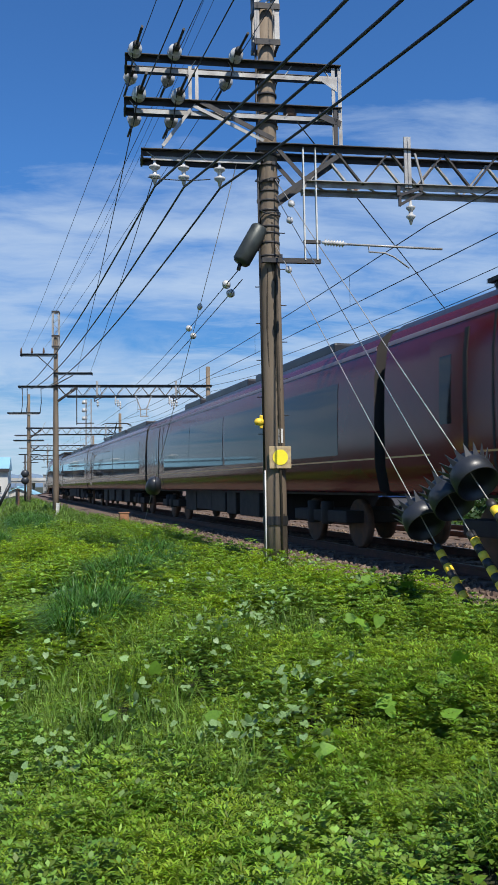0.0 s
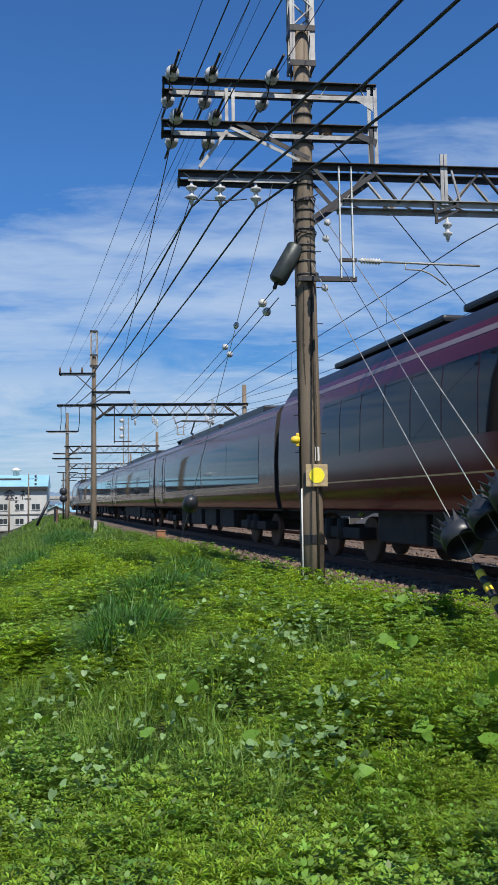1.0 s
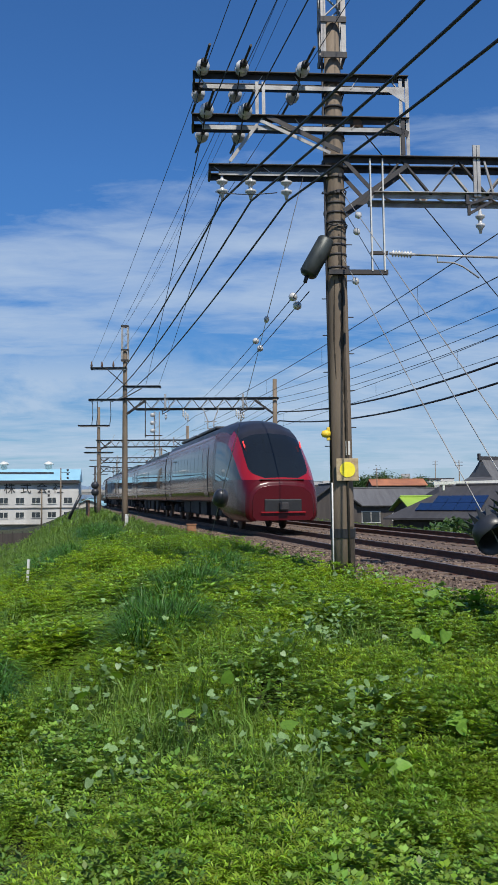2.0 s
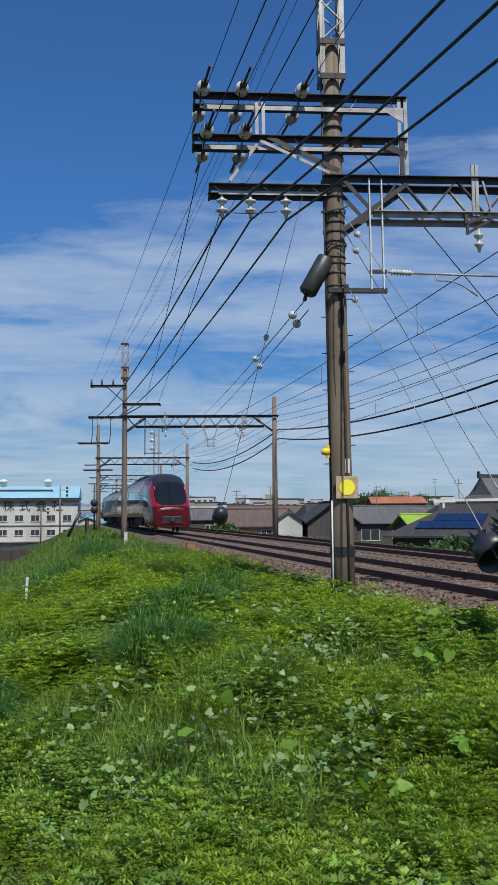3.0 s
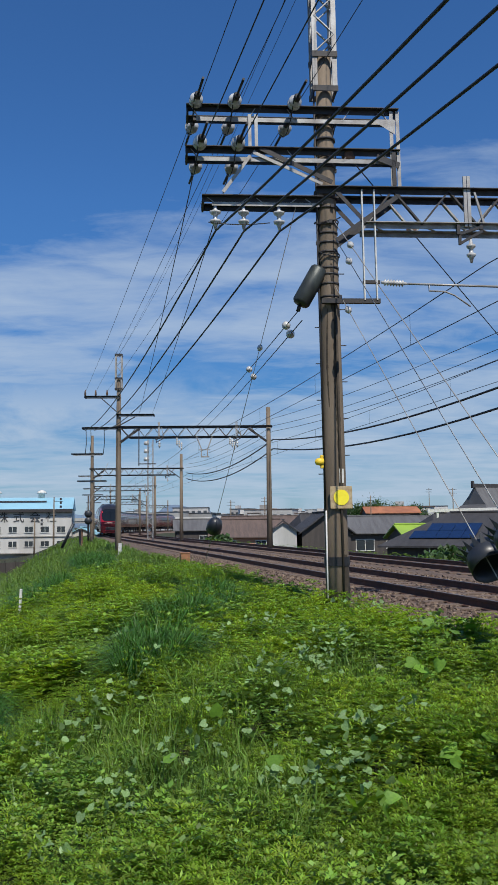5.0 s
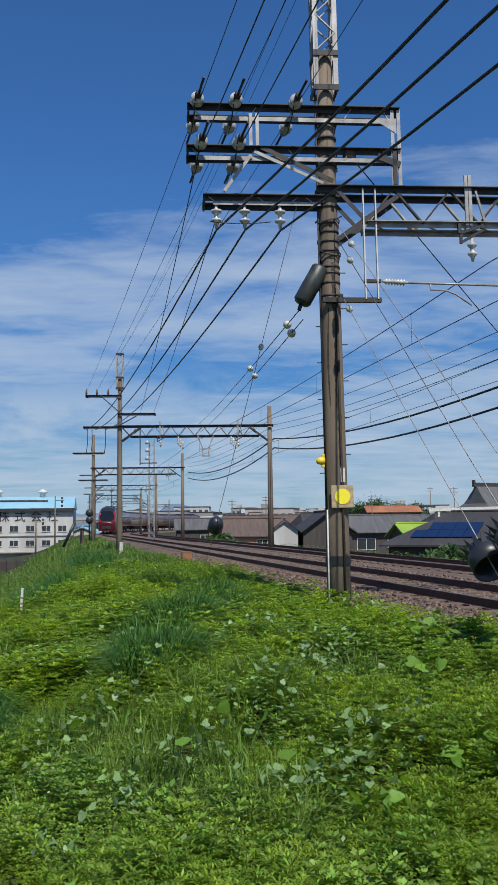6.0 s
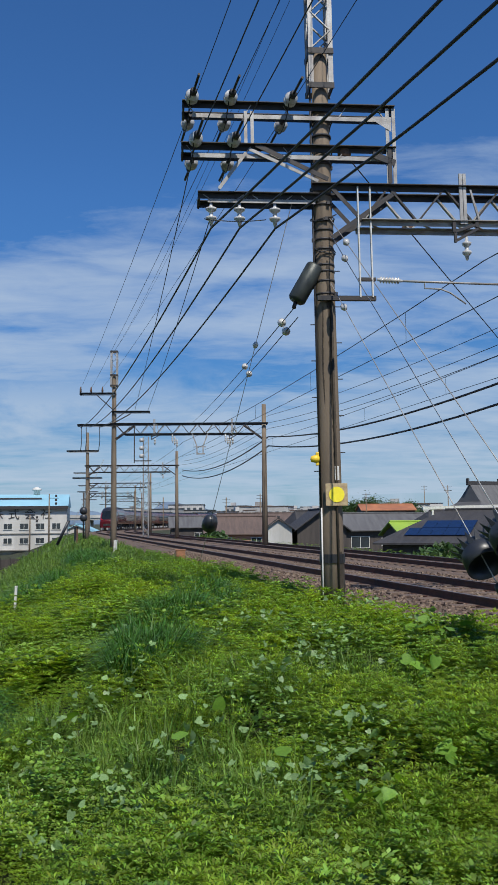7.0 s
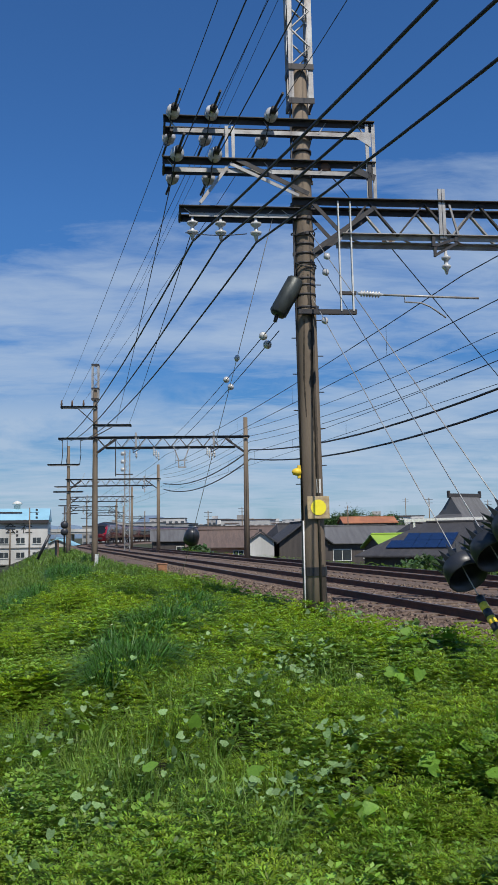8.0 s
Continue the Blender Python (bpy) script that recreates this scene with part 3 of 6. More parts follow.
hung("warning_lamp", "small yellow lamp box fixed to the pole", "lamp", -0.20, -0.08, 2.08, (("housing", b1), ("lens", b2)), (YELLOW, YELLOW))
# a tank hangs slanting from its bracket
b1 = lathe(bmesh.new(), [(0.0, 0), (0.11, 0.01), (0.14, 0.05), (0.14, 0.62), (0.12, 0.65), (0.0, 0.66)], 18, aligned((-0.47, -0.05, 4.48), (-0.16, -0.05, 5.02)))
b2 = bmesh.new()
bar(b2, (-0.1, -0.05, 5.0), (-0.3, -0.05, 4.85), 0.05)
b3 = tube(bmesh.new(), [(-0.47, -0.05, 4.48), (-0.50, -0.05, 4.38)], 0.03, 8)
hung("balance_tank", "dark grey-green cylinder slung aslant from the pole", "tank", 0, 0, 0, (("cylinder", b1), ("bracket", b2), ("bushing", b3)), (TRAFO, DARKSTEEL, DARKSTEEL))

mid = portal("overhead_line_portal", -6.86, 44.8, 1.5, 7.95, 9.0, 10.3,
             [(-1.8, 0.1, 8.03, 0.1), (-1.9, 0.0, 6.36, 0.1)], [(-0.1, 1.9, 7.05, 0.1)], False,
             "slim concrete pole and lattice beam across both tracks", 6.4, 0.155)
for a, b in (((-1.0, 8.0), (0, 7.1)), ((0.9, 6.9), (0, 6.4)), ((1.1, 6.3), (1.1, 4.3)), ((2.0, 4.4), (1.1, 4.4))):
    part("arm_brace", bar(bmesh.new(), (a[0], -0.24, a[1]), (b[0], -0.24, b[1]), 0.05), DARKSTEEL, mid)
for q in (-1.75, -1.2, -0.6):
    part("pin_insulator", lathe(bmesh.new(), [(0.03, 0), (0.06, 0.1), (0.03, 0.3), (0.0, 0.35)], 8, Matrix.Translation((q, -0.15, 8.03))), RUSTSTEEL, mid)
for q, d in ((-1.7, 1.35), (-1.45, 1.3), (-0.75, 1.35)):
    part("dropper_cable", tube(bmesh.new(), [(q, -0.1, 6.3), (q + 0.02, -0.1, 6.3 - d * 0.6), (q - 0.04, -0.1, 6.3 - d)], 0.018, 6), CABLE, mid, "dark hanging feeder lead")
for q in (3.1, 5.9):
    for k in range(3):
        disc_insulator(mid, (q + 0.12 * k, -0.24, 5.8 - 0.12 * k), (q + 0.12 * k, -0.24, 5.35 - 0.12 * k), 3, 0.06)
bm = bmesh.new()
for u in (-1, 1):
    bar(bm, (4.55 + 0.42 * u, -0.24, 5.85), (4.55 + 0.16 * u, -0.24, 5.15), 0.06)
    bar(bm, (4.55 + 0.16 * u, -0.24, 5.15), (4.55 + 0.16 * u, -0.24, 4.75), 0.06)
bar(bm, (4.36, -0.24, 4.75), (4.80, -0.24, 4.75), 0.07)
bar(bm, (4.25, -0.24, 5.12), (4.85, -0.24, 5.12), 0.05)
part("forked_hanger", bm, GALV, mid, "forked steel hanger between the tracks")
third = portal("overhead_line_portal", -13.0, 70.6, 2.0, 7.4, 8.7, 8.7, [(-1.7, 0.9, 7.2, 0.15), (-1.2, 1.2, 4.95, 0.1)], [], False,
               "slim concrete pole and lattice beam across both tracks", 5.95, 0.16, 7.1)
for s, p in ((103, 4.7), (138, 4.9), (172, 4.2), (206, 3.6)):
    q, h = rail_point(s, p)
    copy_thing(third, pose(q.x, q.y, 0, 0, 0, math.degrees(h) - 10))


# ---- overhead wires ----
def at_near(q, y, z):
    return NEARPOSE @ Vector((q, y, z))


def wire(name, label, pts, r, mat=CABLE, n=6):
    bm = tube(bmesh.new(), pts, r, n)
    return tagged(part(name, bm, mat), label, "cable", "overhead cables")


def span_wires(name, label, q, y, z, r, far, drop, back_drop=0.35, back_z=0.0, back_head=13.0):
    """A cable from behind the standpoint over the near pole to the far one."""
    a = at_near(q, y, z)
    h = radians(back_head)
    back = a + Vector((math.sin(h), -math.cos(h), 0)) * 35.0 + Vector((0, 0, back_z))
    pts = sagging(back, a, back_drop, 24)[:-1] + sagging(a, far, drop, 24)
    return wire(name, label, pts, r)


for q, fq in ((-1.74, -1.75), (-1.31, -1.25), (-0.77, -0.7)):
    span_wires("feeder_cable", "thick black feeder cable on porcelain insulators", q, -0.15, 5.59, 0.017, Vector((-6.86 + fq, 44.6, 6.2)), 0.55, 0.95, 0.0, 16.6)
for q, z, fx, fz, r in ((-2.04, 7.50, -1.75, 8.35, 0.006), (-1.46, 7.50, -1.2, 8.35, 0.006), (-0.55, 7.50, -0.6, 8.35, 0.006), (-1.99, 6.84, 1.1, 7.12, 0.009), (-1.42, 6.84, 1.8, 7.12, 0.009)):
    span_wires("line_wire", "thin bare high-voltage line wire", q, 0.0, z, r, Vector((-6.86 + fx, 44.8, fz)), 0.15, 0.45, 0.3)
for q in (-0.1, 0.1):
    span_wires("earth_wire", "thin earth wire from mast top to mast top", q, 0, 10.55, 0.005, Vector((-6.86, 44.8, 10.3)), 0.5, 0.5)

# contact lines over both tracks, on portal after portal
SUPPORT_S = (-20.0, 12.7, 45.2, 71.7, 103.0, 138.0, 172.0, 206.0, 240.0)
for p in (P_NEAR, P_FAR):
    for s0, s1 in zip(SUPPORT_S, SUPPORT_S[1:]):
        n = 10
        up, down = [], []
        for i in range(n + 1):
            f = i / n
            q, h = rail_point(s0 + (s1 - s0) * f, p)
            up.append(q + Vector((0, 0, 5.50 - 0.45 * 4 * f * (1 - f) * 0.55)))
            down.append(q + Vector((0, 0, 4.78)))
        wire("messenger_wire", "messenger wire that carries the contact line", up, 0.009)
        wire("contact_wire", "copper contact wire over the track", down, 0.008)
        for i in range(1, n, 2):
            bm = bmesh.new()
            tube(bm, [up[i], down[i]], 0.004, 4)
            tagged(part("dropper", bm, CABLE), "thin dropper wire between two line wires", "cable", "droppers")

# cables on the far side's poles
for z, r, d in ((5.75, 0.035, 0.9), (5.25, 0.035, 1.0), (6.9, 0.01, 0.4), (6.5, 0.01, 0.5), (6.2, 0.01, 0.5)):
    a, b, c = at_near(8.85, 0, z), Vector((1.35, 45.9, z)), Vector((-5.3, 72.8, z - 0.1))
    wire("trackside_cable", "black cable strung along the far side poles", sagging(a - ALONG * 32, a, d)[:-1] + sagging(a, b, d)[:-1] + sagging(b, c, d * 0.8), r)

# two thin wires with ball insulators from the slung tank to the second beam
for dz, dx in ((0.0, 0.0), (-0.14, 0.06)):
    a, b = at_near(-0.5 + dx, -0.05, 4.38 + dz), Vector((-2.9 + dx * 4, 44.8, 6.25 + dz * 2))
    pts = sagging(a, b, 0.12, 12)
    wire("tension_wire", "thin wire with ball insulators beside the portal", pts, 0.008)
    for f in (0.035, 0.20):
        c = pts[0].lerp(pts[-1], f) - Vector((0, 0, 0.12 * 4 * f * (1 - f)))
        bm = lathe(bmesh.new(), [(0.0, -0.07), (0.05, -0.055), (0.075, 0.0), (0.05, 0.055), (0.0, 0.07)], 14, aligned(c, b))
        tagged(part("ball_insulator", bm, PORCELAIN), "round white porcelain insulator on a thin wire", "insulator", "ball insulators")
# jumper between the feeders below their insulators
wire("jumper_wire", "thin looped jumper between feeder cables", sagging(at_near(-1.88, -0.9, 5.45), at_near(-1.0, -0.9, 5.45), 0.03, 8), 0.007)
# a service wire that leaves across the tracks
a = at_near(0.33, -0.15, 6.80)
far_end = Vector((11.85, 27.0, 2.37))
wire("service_wire", "black service wire with a brown disc insulator", [a.lerp(far_end, i / 10) for i in range(11)], 0.010)
for f in (0.0, 0.128):
    c = a.lerp(far_end, f)
    bm = lathe(bmesh.new(), [(0.0, -0.06), (0.07, -0.055), (0.105, -0.015), (0.105, 0.01), (0.06, 0.06), (0.0, 0.065)], 18, aligned(c, at_near(0.35, -6, 6.0)))
    tagged(part("disc_insulator", bm, RUSTSTEEL), "brown glazed disc insulator", "insulator", "disc insulators")

# ---- guy wires with vine guards ----
STRIPE_DARK = material("black_sleeve", (0.02, 0.02, 0.02), (0.04, 0.035, 0.03), 0.5, scale=9, fine=60, bump=0.05)


def vine_guard(parent, base, tip, r=0.17, depth=0.34, fins=16):
    """A black hood, open below, round a guy wire, with a serrated rim."""
    m = aligned(base, tip)
    bm = bmesh.new()
    lathe(bm, [(0.02, depth * 0.9), (r * 0.42, depth * 0.9), (r * 0.76, depth * 0.74), (r * 0.94, depth * 0.45), (r * 0.96, 0.0), (r, 0.0), (r * 0.99, depth * 0.45), (r * 0.82, depth * 0.78),
               (r * 0.46, depth * 0.97), (0.02, depth)], 26, m)
    hood_ = part("vine_guard", bm, RUBBER, parent, "black plastic vine guard hood", smooth=False)
    bm = bmesh.new()
    for k in range(fins):
        a = k * math.pi / 8
        c, sn = math.cos(a), math.sin(a)
        w = 0.16 * r
        vs = [m @ Vector(v) for v in ((c * r * 0.9 - sn * w, sn * r * 0.9 + c * w, depth * 0.55), (c * r * 0.9 + sn * w, sn * r * 0.9 - c * w, depth * 0.55), (c * r * 1.25, sn * r * 1.25, depth * 0.90))]
        top_ = [bm.verts.new(v) for v in vs]
        low_v = [bm.verts.new(m @ (m.inverted() @ v - Vector((0, 0, 0.012)))) for v in vs]
        bm.faces.new(top_)
        bm.faces.new(low_v[::-1])
        for i in range(3):
            bm.faces.new((top_[i], low_v[i], low_v[(i + 1) % 3], top_[(i + 1) % 3]))
    if fins:
        part("fin_ring", bm, RUBBER, hood_, "ring of pointed black fins")
    return hood_


def guy(top, foot, hood_f, r=0.006, sleeve=(0.0, 0.0), ball=0.06, hood=0.17):
    th = thing("guy_wire", "steel guy wire with black vine guard", "guy wire", group="guy wires")
    top, foot = Vector(top), Vector(foot)
    part("strand", tube(bmesh.new(), [foot, top], r), GALV, th, "thin galvanised strand")
    c = top.lerp(foot, ball)
    part("ball_insulator", lathe(bmesh.new(), [(0.0, -0.06), (0.035, -0.05), (0.052, 0.0), (0.035, 0.05), (0.0, 0.06)], 14, aligned(c, top)), PORCELAIN, th)
    if hood_f:
        vine_guard(th, top.lerp(foot, hood_f), top, hood, fins=16 if sleeve[1] else 0)
    if sleeve[1]:
        L = (foot - top).length
        f, k = sleeve[0], 0
        while f < sleeve[1]:
            g = min(f + 0.085 / L, sleeve[1])
            part("sleeve_stripe", tube(bmesh.new(), [top.lerp(foot, f), top.lerp(foot, g)], 0.042, 10), YELLOW if k % 2 else STRIPE_DARK, th,
                 "yellow sleeve stripe" if k % 2 else "black sleeve stripe")
            f, k = g, k + 1
    return th


BACK = Vector((math.sin(HEAD), -math.cos(HEAD), 0))
pole0 = Vector((*NEARPOLE, 0))
for top_z, foot_s, hood_f, sleeve_f in ((4.90, 5.71, 0.80, 0.835), (5.68, 6.47, 0.79, 0.83), (5.92, 7.20, 0.765, 0.79)):
    guy(pole0 + BACK * 0.16 + Vector((0, 0, top_z - 0.16)), pole0 + BACK * foot_s + Vector((0, 0, -0.3)), hood_f, sleeve=(sleeve_f, 1.0), ball=0.10, hood=0.20)
guy(at_near(-0.5, -0.2, 6.02), (-1.2, 20.4, -0.3), 0.785, ball=0.28, hood=0.17)


# ---- the train ----
EDGE = material("pale_roof_edge", (0.24, 0.19, 0.21), (0.19, 0.15, 0.165), 0.4, 0.0, scale=1, fine=40, bump=0)
WALLS = [(1.22, 0.98), (1.33, 1.02), (1.40, 1.40), (1.405, 2.10), (1.385, 2.75), (1.32, 3.25), (1.18, 3.56)]
CROWN = [(1.18, 3.56), (1.02, 3.80), (0.60, 3.97), (0.0, 4.02)]
# the cars between the raised end cars are lower
WALLS_LOW = WALLS[:-1] + [(1.24, 3.40)]
CROWN_LOW = [(1.24, 3.40), (1.06, 3.54), (0.60, 3.64), (0.0, 3.67)]


def wall_x(z):
    return float(np.interp(z, [b for a, b in WALLS], [a for a, b in WALLS]))


def strip(bm, y0, y1, z0, z1, off, sides=(-1, 1), depth=0.03):
    """A curved panel on the body side, proud by off."""
    zs = sorted({z0, z1, *[b for a, b in WALLS if z0 < b < z1]})
    for s in sides:
        cols = []
        for y in (y0, y1):
            cols.append(([bm.verts.new((s * (wall_x(z) + off), y, z)) for z in zs], [bm.verts.new((s * (wall_x(z) + off - depth), y, z)) for z in zs]))
        (a, ai), (b, bi) = cols
        for i in range(len(zs) - 1):
            bm.faces.new((a[i], b[i], b[i + 1], a[i + 1])).smooth = True
        rim = [(s * (wall_x(z) + off), s * (wall_x(z) + off - depth), z) for z in zs]
        for y in (y0, y1):
            o = [bm.verts.new((p, y, z)) for p, q, z in rim]
            n = [bm.verts.new((q, y, z)) for p, q, z in rim]
            for i in range(len(zs) - 1):
                bm.faces.new((o[i], o[i + 1], n[i + 1], n[i]))
        for p, q, z in (rim[0], rim[-1]):
            bm.faces.new([bm.verts.new(v) for v in ((p, y0, z), (p, y1, z), (q, y1, z), (q, y0, z))])
        for v in ai + bi:
            bm.verts.remove(v)
    return bm


def shell(bm, section, ys):
    rings = []
    for y in ys:
        rings.append([bm.verts.new((x, y, z)) for x, z in section])
    for ra, rb in zip(rings, rings[1:]):
        for k in range(len(section) - 1):
            bm.faces.new((ra[k], ra[k + 1], rb[k + 1], rb[k])).smooth = True
    return rings


def bogie(car, y):
    bg_ = part("bogie", box(bmesh.new(), (0, y, 0.55), (2.3, 2.6, 0.22), bevel=0.03), UNDER, car)
    for dy in (-1.05, 1.05):
        for sx in (-0.75, 0.75):
            bm = lathe(bmesh.new(), [(0.0, -0.06), (0.40, -0.06), (0.43, -0.05), (0.43, 0.06), (0.25, 0.065), (0.0, 0.065)], 24, pose(sx, y + dy, 0.43, 0, 90, 0))
            part("wheel", bm, RUSTSTEEL, bg_, "brown steel wheel")
    for sx in (-1.1, 1.1):
        for dy in (-0.35, 0.35):
            part("spring", lathe(bmesh.new(), [(0.1, 0.4), (0.12, 0.42), (0.12, 0.8), (0.1, 0.82)], 12, Matrix.Translation((sx, y + dy, 0))), UNDER, bg_)


def underfloor(car, y0, y1, seed):
    r = random.Random(seed)
    y = y0
    while y < y1 - 1.0:
        w = r.uniform(0.9, 2.4)
        w = min(w, y1 - y)
        part("equipment_box", box(bmesh.new(), (0, y + w / 2, 0.68 + r.uniform(-0.03, 0.05)), (2.4 - r.uniform(0, 0.3), w - 0.12, 0.58), bevel=0.03), UNDER, car)
        y += w + r.uniform(0.05, 0.4)


def pantograph(car, y):
    """A raised single-arm pantograph on the low roof."""
    bm = bmesh.new()
    box(bm, (0, y, 3.86), (1.3, 1.5, 0.06))
    for sx in (-0.55, 0.55):
        for dy in (-0.6, 0.6):
            lathe(bm, [(0.05, 3.62), (0.08, 3.68), (0.05, 3.73), (0.08, 3.79), (0.05, 3.85)], 8, Matrix.Translation((sx, y + dy, 0)))
    pn = part("pantograph", bm, DARKSTEEL, car, "black raised single-arm pantograph")
    bm = bmesh.new()
    tube(bm, [(0.0, y - 0.55, 3.92), (0.0, y + 0.70, 4.28)], 0.05, 8)
    tube(bm, [(0.0, y + 0.70, 4.28), (0.0, y - 0.1, 4.70)], 0.035, 8)
    tube(bm, [(0.12, y - 0.35, 3.92), (0.10, y + 0.62, 4.18)], 0.02, 6)
    part("arm", bm, DARKSTEEL, pn)
    bm = bmesh.new()
    for dy in (-0.17, 0.17):
        tube(bm, [(-0.85, y - 0.1 + dy, 4.62), (-0.6, y - 0.1 + dy, 4.735), (0.6, y - 0.1 + dy, 4.735), (0.85, y - 0.1 + dy, 4.62)], 0.022, 6)
    for sx in (-0.45, 0.45):
        bar(bm, (sx, y - 0.3, 4.71), (sx, y + 0.1, 4.71), 0.03)
    part("collector_head", bm, DARKSTEEL, pn)


def side_fittings(car, y0, y1, door_at, panes, edge, glazing):
    """Doors, glazing, bands and joints of one car's two sides."""
    for s in (-1, 1):
        part("waist_band", strip(bmesh.new(), y0, y1, 1.505, 1.53, 0.005, (s,)), GOLD, car, "thin brass-coloured waist band")
    for s in (-1, 1):
        part("roof_edge", strip(bmesh.new(), y0, y1, edge[0], edge[1], 0.006, (s,)), EDGE, car, "pale strip along the roof edge")
    for d, s in itertools.product(door_at, (-1, 1)):
        dr = part("door", strip(bmesh.new(), d, d + 0.86, 1.15, 3.05, 0.006, (s,)), BODY, car, "deep red sliding door")
        part("door_gap", strip(bmesh.new(), d - 0.10, d - 0.004, 1.12, 3.1, 0.008, (s,)), UNDER, dr, "dark door edge")
        part("door_window", strip(bmesh.new(), d + 0.28, d + 0.58, 1.9, 2.8, 0.010, (s,)), GLASS, dr)
    for a, b, n in panes:
        w = (b - a) / n
        for i in range(n):
            for s in (-1, 1):
                part("window", strip(bmesh.new(), a + i * w + 0.018, a + (i + 1) * w - 0.018, glazing[0], glazing[1], 0.006, (s,)), GLASS, car, "dark glossy window pane")


def mid_car(length, panto):
    car = thing("train_car", "glossy deep red express train car with dark windows", "train", group="train cars")
    bm = bmesh.new()
    for s in (-1, 1):
        shell(bm, [(s * x, z) for x, z in WALLS_LOW][:: s], [0.18, length - 0.18])
    part("body_side", bm, BODY, car, "glossy metallic red side")
    bm = bmesh.new()
    shell(bm, [(x, z) for x, z in CROWN_LOW] + [(-x, z) for x, z in CROWN_LOW[-2::-1]], [0.18, length - 0.18])
    part("roof", bm, ROOF, car, "dark grey roof")
    for y, f in ((0.18, 1), (length - 0.18, -1)):
        bm = bmesh.new()
        ring = [(-x, z) for x, z in WALLS_LOW + CROWN_LOW[1:]] + [(x, z) for x, z in (WALLS_LOW + CROWN_LOW[1:-1])[::-1]]
        bm.faces.new([bm.verts.new((x, y, z)) for x, z in ring])
        part("end_wall", bm, UNDER, car)
    part("floor_pan", box(bmesh.new(), (0, length / 2, 0.97), (2.4, length - 0.4, 0.06)), UNDER, car)
    part("gangway", box(bmesh.new(), (0, length - 0.02, 2.15), (2.2, 0.5, 2.2), bevel=0.05), UNDER, car, "black gangway bellows")
    side_fittings(car, 0.2, length - 0.2, (length - 2.4,), ((1.6, 8.9, 2), (9.05, length - 3.4, 2)), (3.20, 3.27), (1.62, 2.85))
    for s in (-1, 1):
        part("joint_strip", strip(bmesh.new(), length - 3.1, length - 3.05, 1.05, 3.2, 0.004, (s,)), UNDER, car)
    for y0, y1 in ((3.0, 8.0), (8.6, 13.0), (13.6, length - 4.2)):
        part("roof_unit", box(bmesh.new(), (0, (y0 + y1) / 2, 3.70), (1.7, y1 - y0, 0.22), bevel=0.05), ROOF, car, "dark rooftop unit cover")
    if panto:
        pantograph(car, length - 2.6)
    for y in (3.2, length - 3.2):
        bogie(car, y)
    underfloor(car, 5.2, length - 5.2, 7 + panto)
    return car


# the end car: stations of the nose, as distance, half width, roof height, underside
NOSE = [(0.00, 1.02, 1.50, 0.38), (0.05, 1.12, 1.63, 0.35), (0.18, 1.21, 1.78, 0.33), (0.50, 1.275, 2.12, 0.33), (1.00, 1.335, 2.62, 0.33), (1.60, 1.37, 3.17, 0.33),
        (2.10, 1.388, 3.53, 0.34), (2.75, 1.397, 3.80, 0.38), (3.5, 1.402, 3.94, 0.47), (4.4, 1.405, 4.01, 0.72), (5.2, 1.405, 4.02, 0.98)]
OUTLINE = WALLS + CROWN[1:]
PIECES = (10, 8, 14)


def nose_section(y, w, top, low):
    """The body's outline fitted between an underside and a crown height, cut at the belt and below the shoulder."""
    shoulder = max(low + 0.85 * (top - low) - 0.30, min(1.70, top - 0.06))
    belt = min(1.72, shoulder - 0.02)
    zs = [*np.linspace(low, belt, PIECES[0], endpoint=False), *np.linspace(belt, shoulder, PIECES[1], endpoint=False)]
    zs += [shoulder + (top - shoulder) * math.sin(u * math.pi / 2) for u in np.linspace(0, 1, PIECES[2] + 1)]
    flat = [0.98 + (z - low) / (top - low) * 3.04 for z in zs]
    return [(float(np.interp(f, [p[1] for p in OUTLINE], [p[0] for p in OUTLINE])) / 1.405 * w, float(z)) for f, z in zip(flat, zs)]


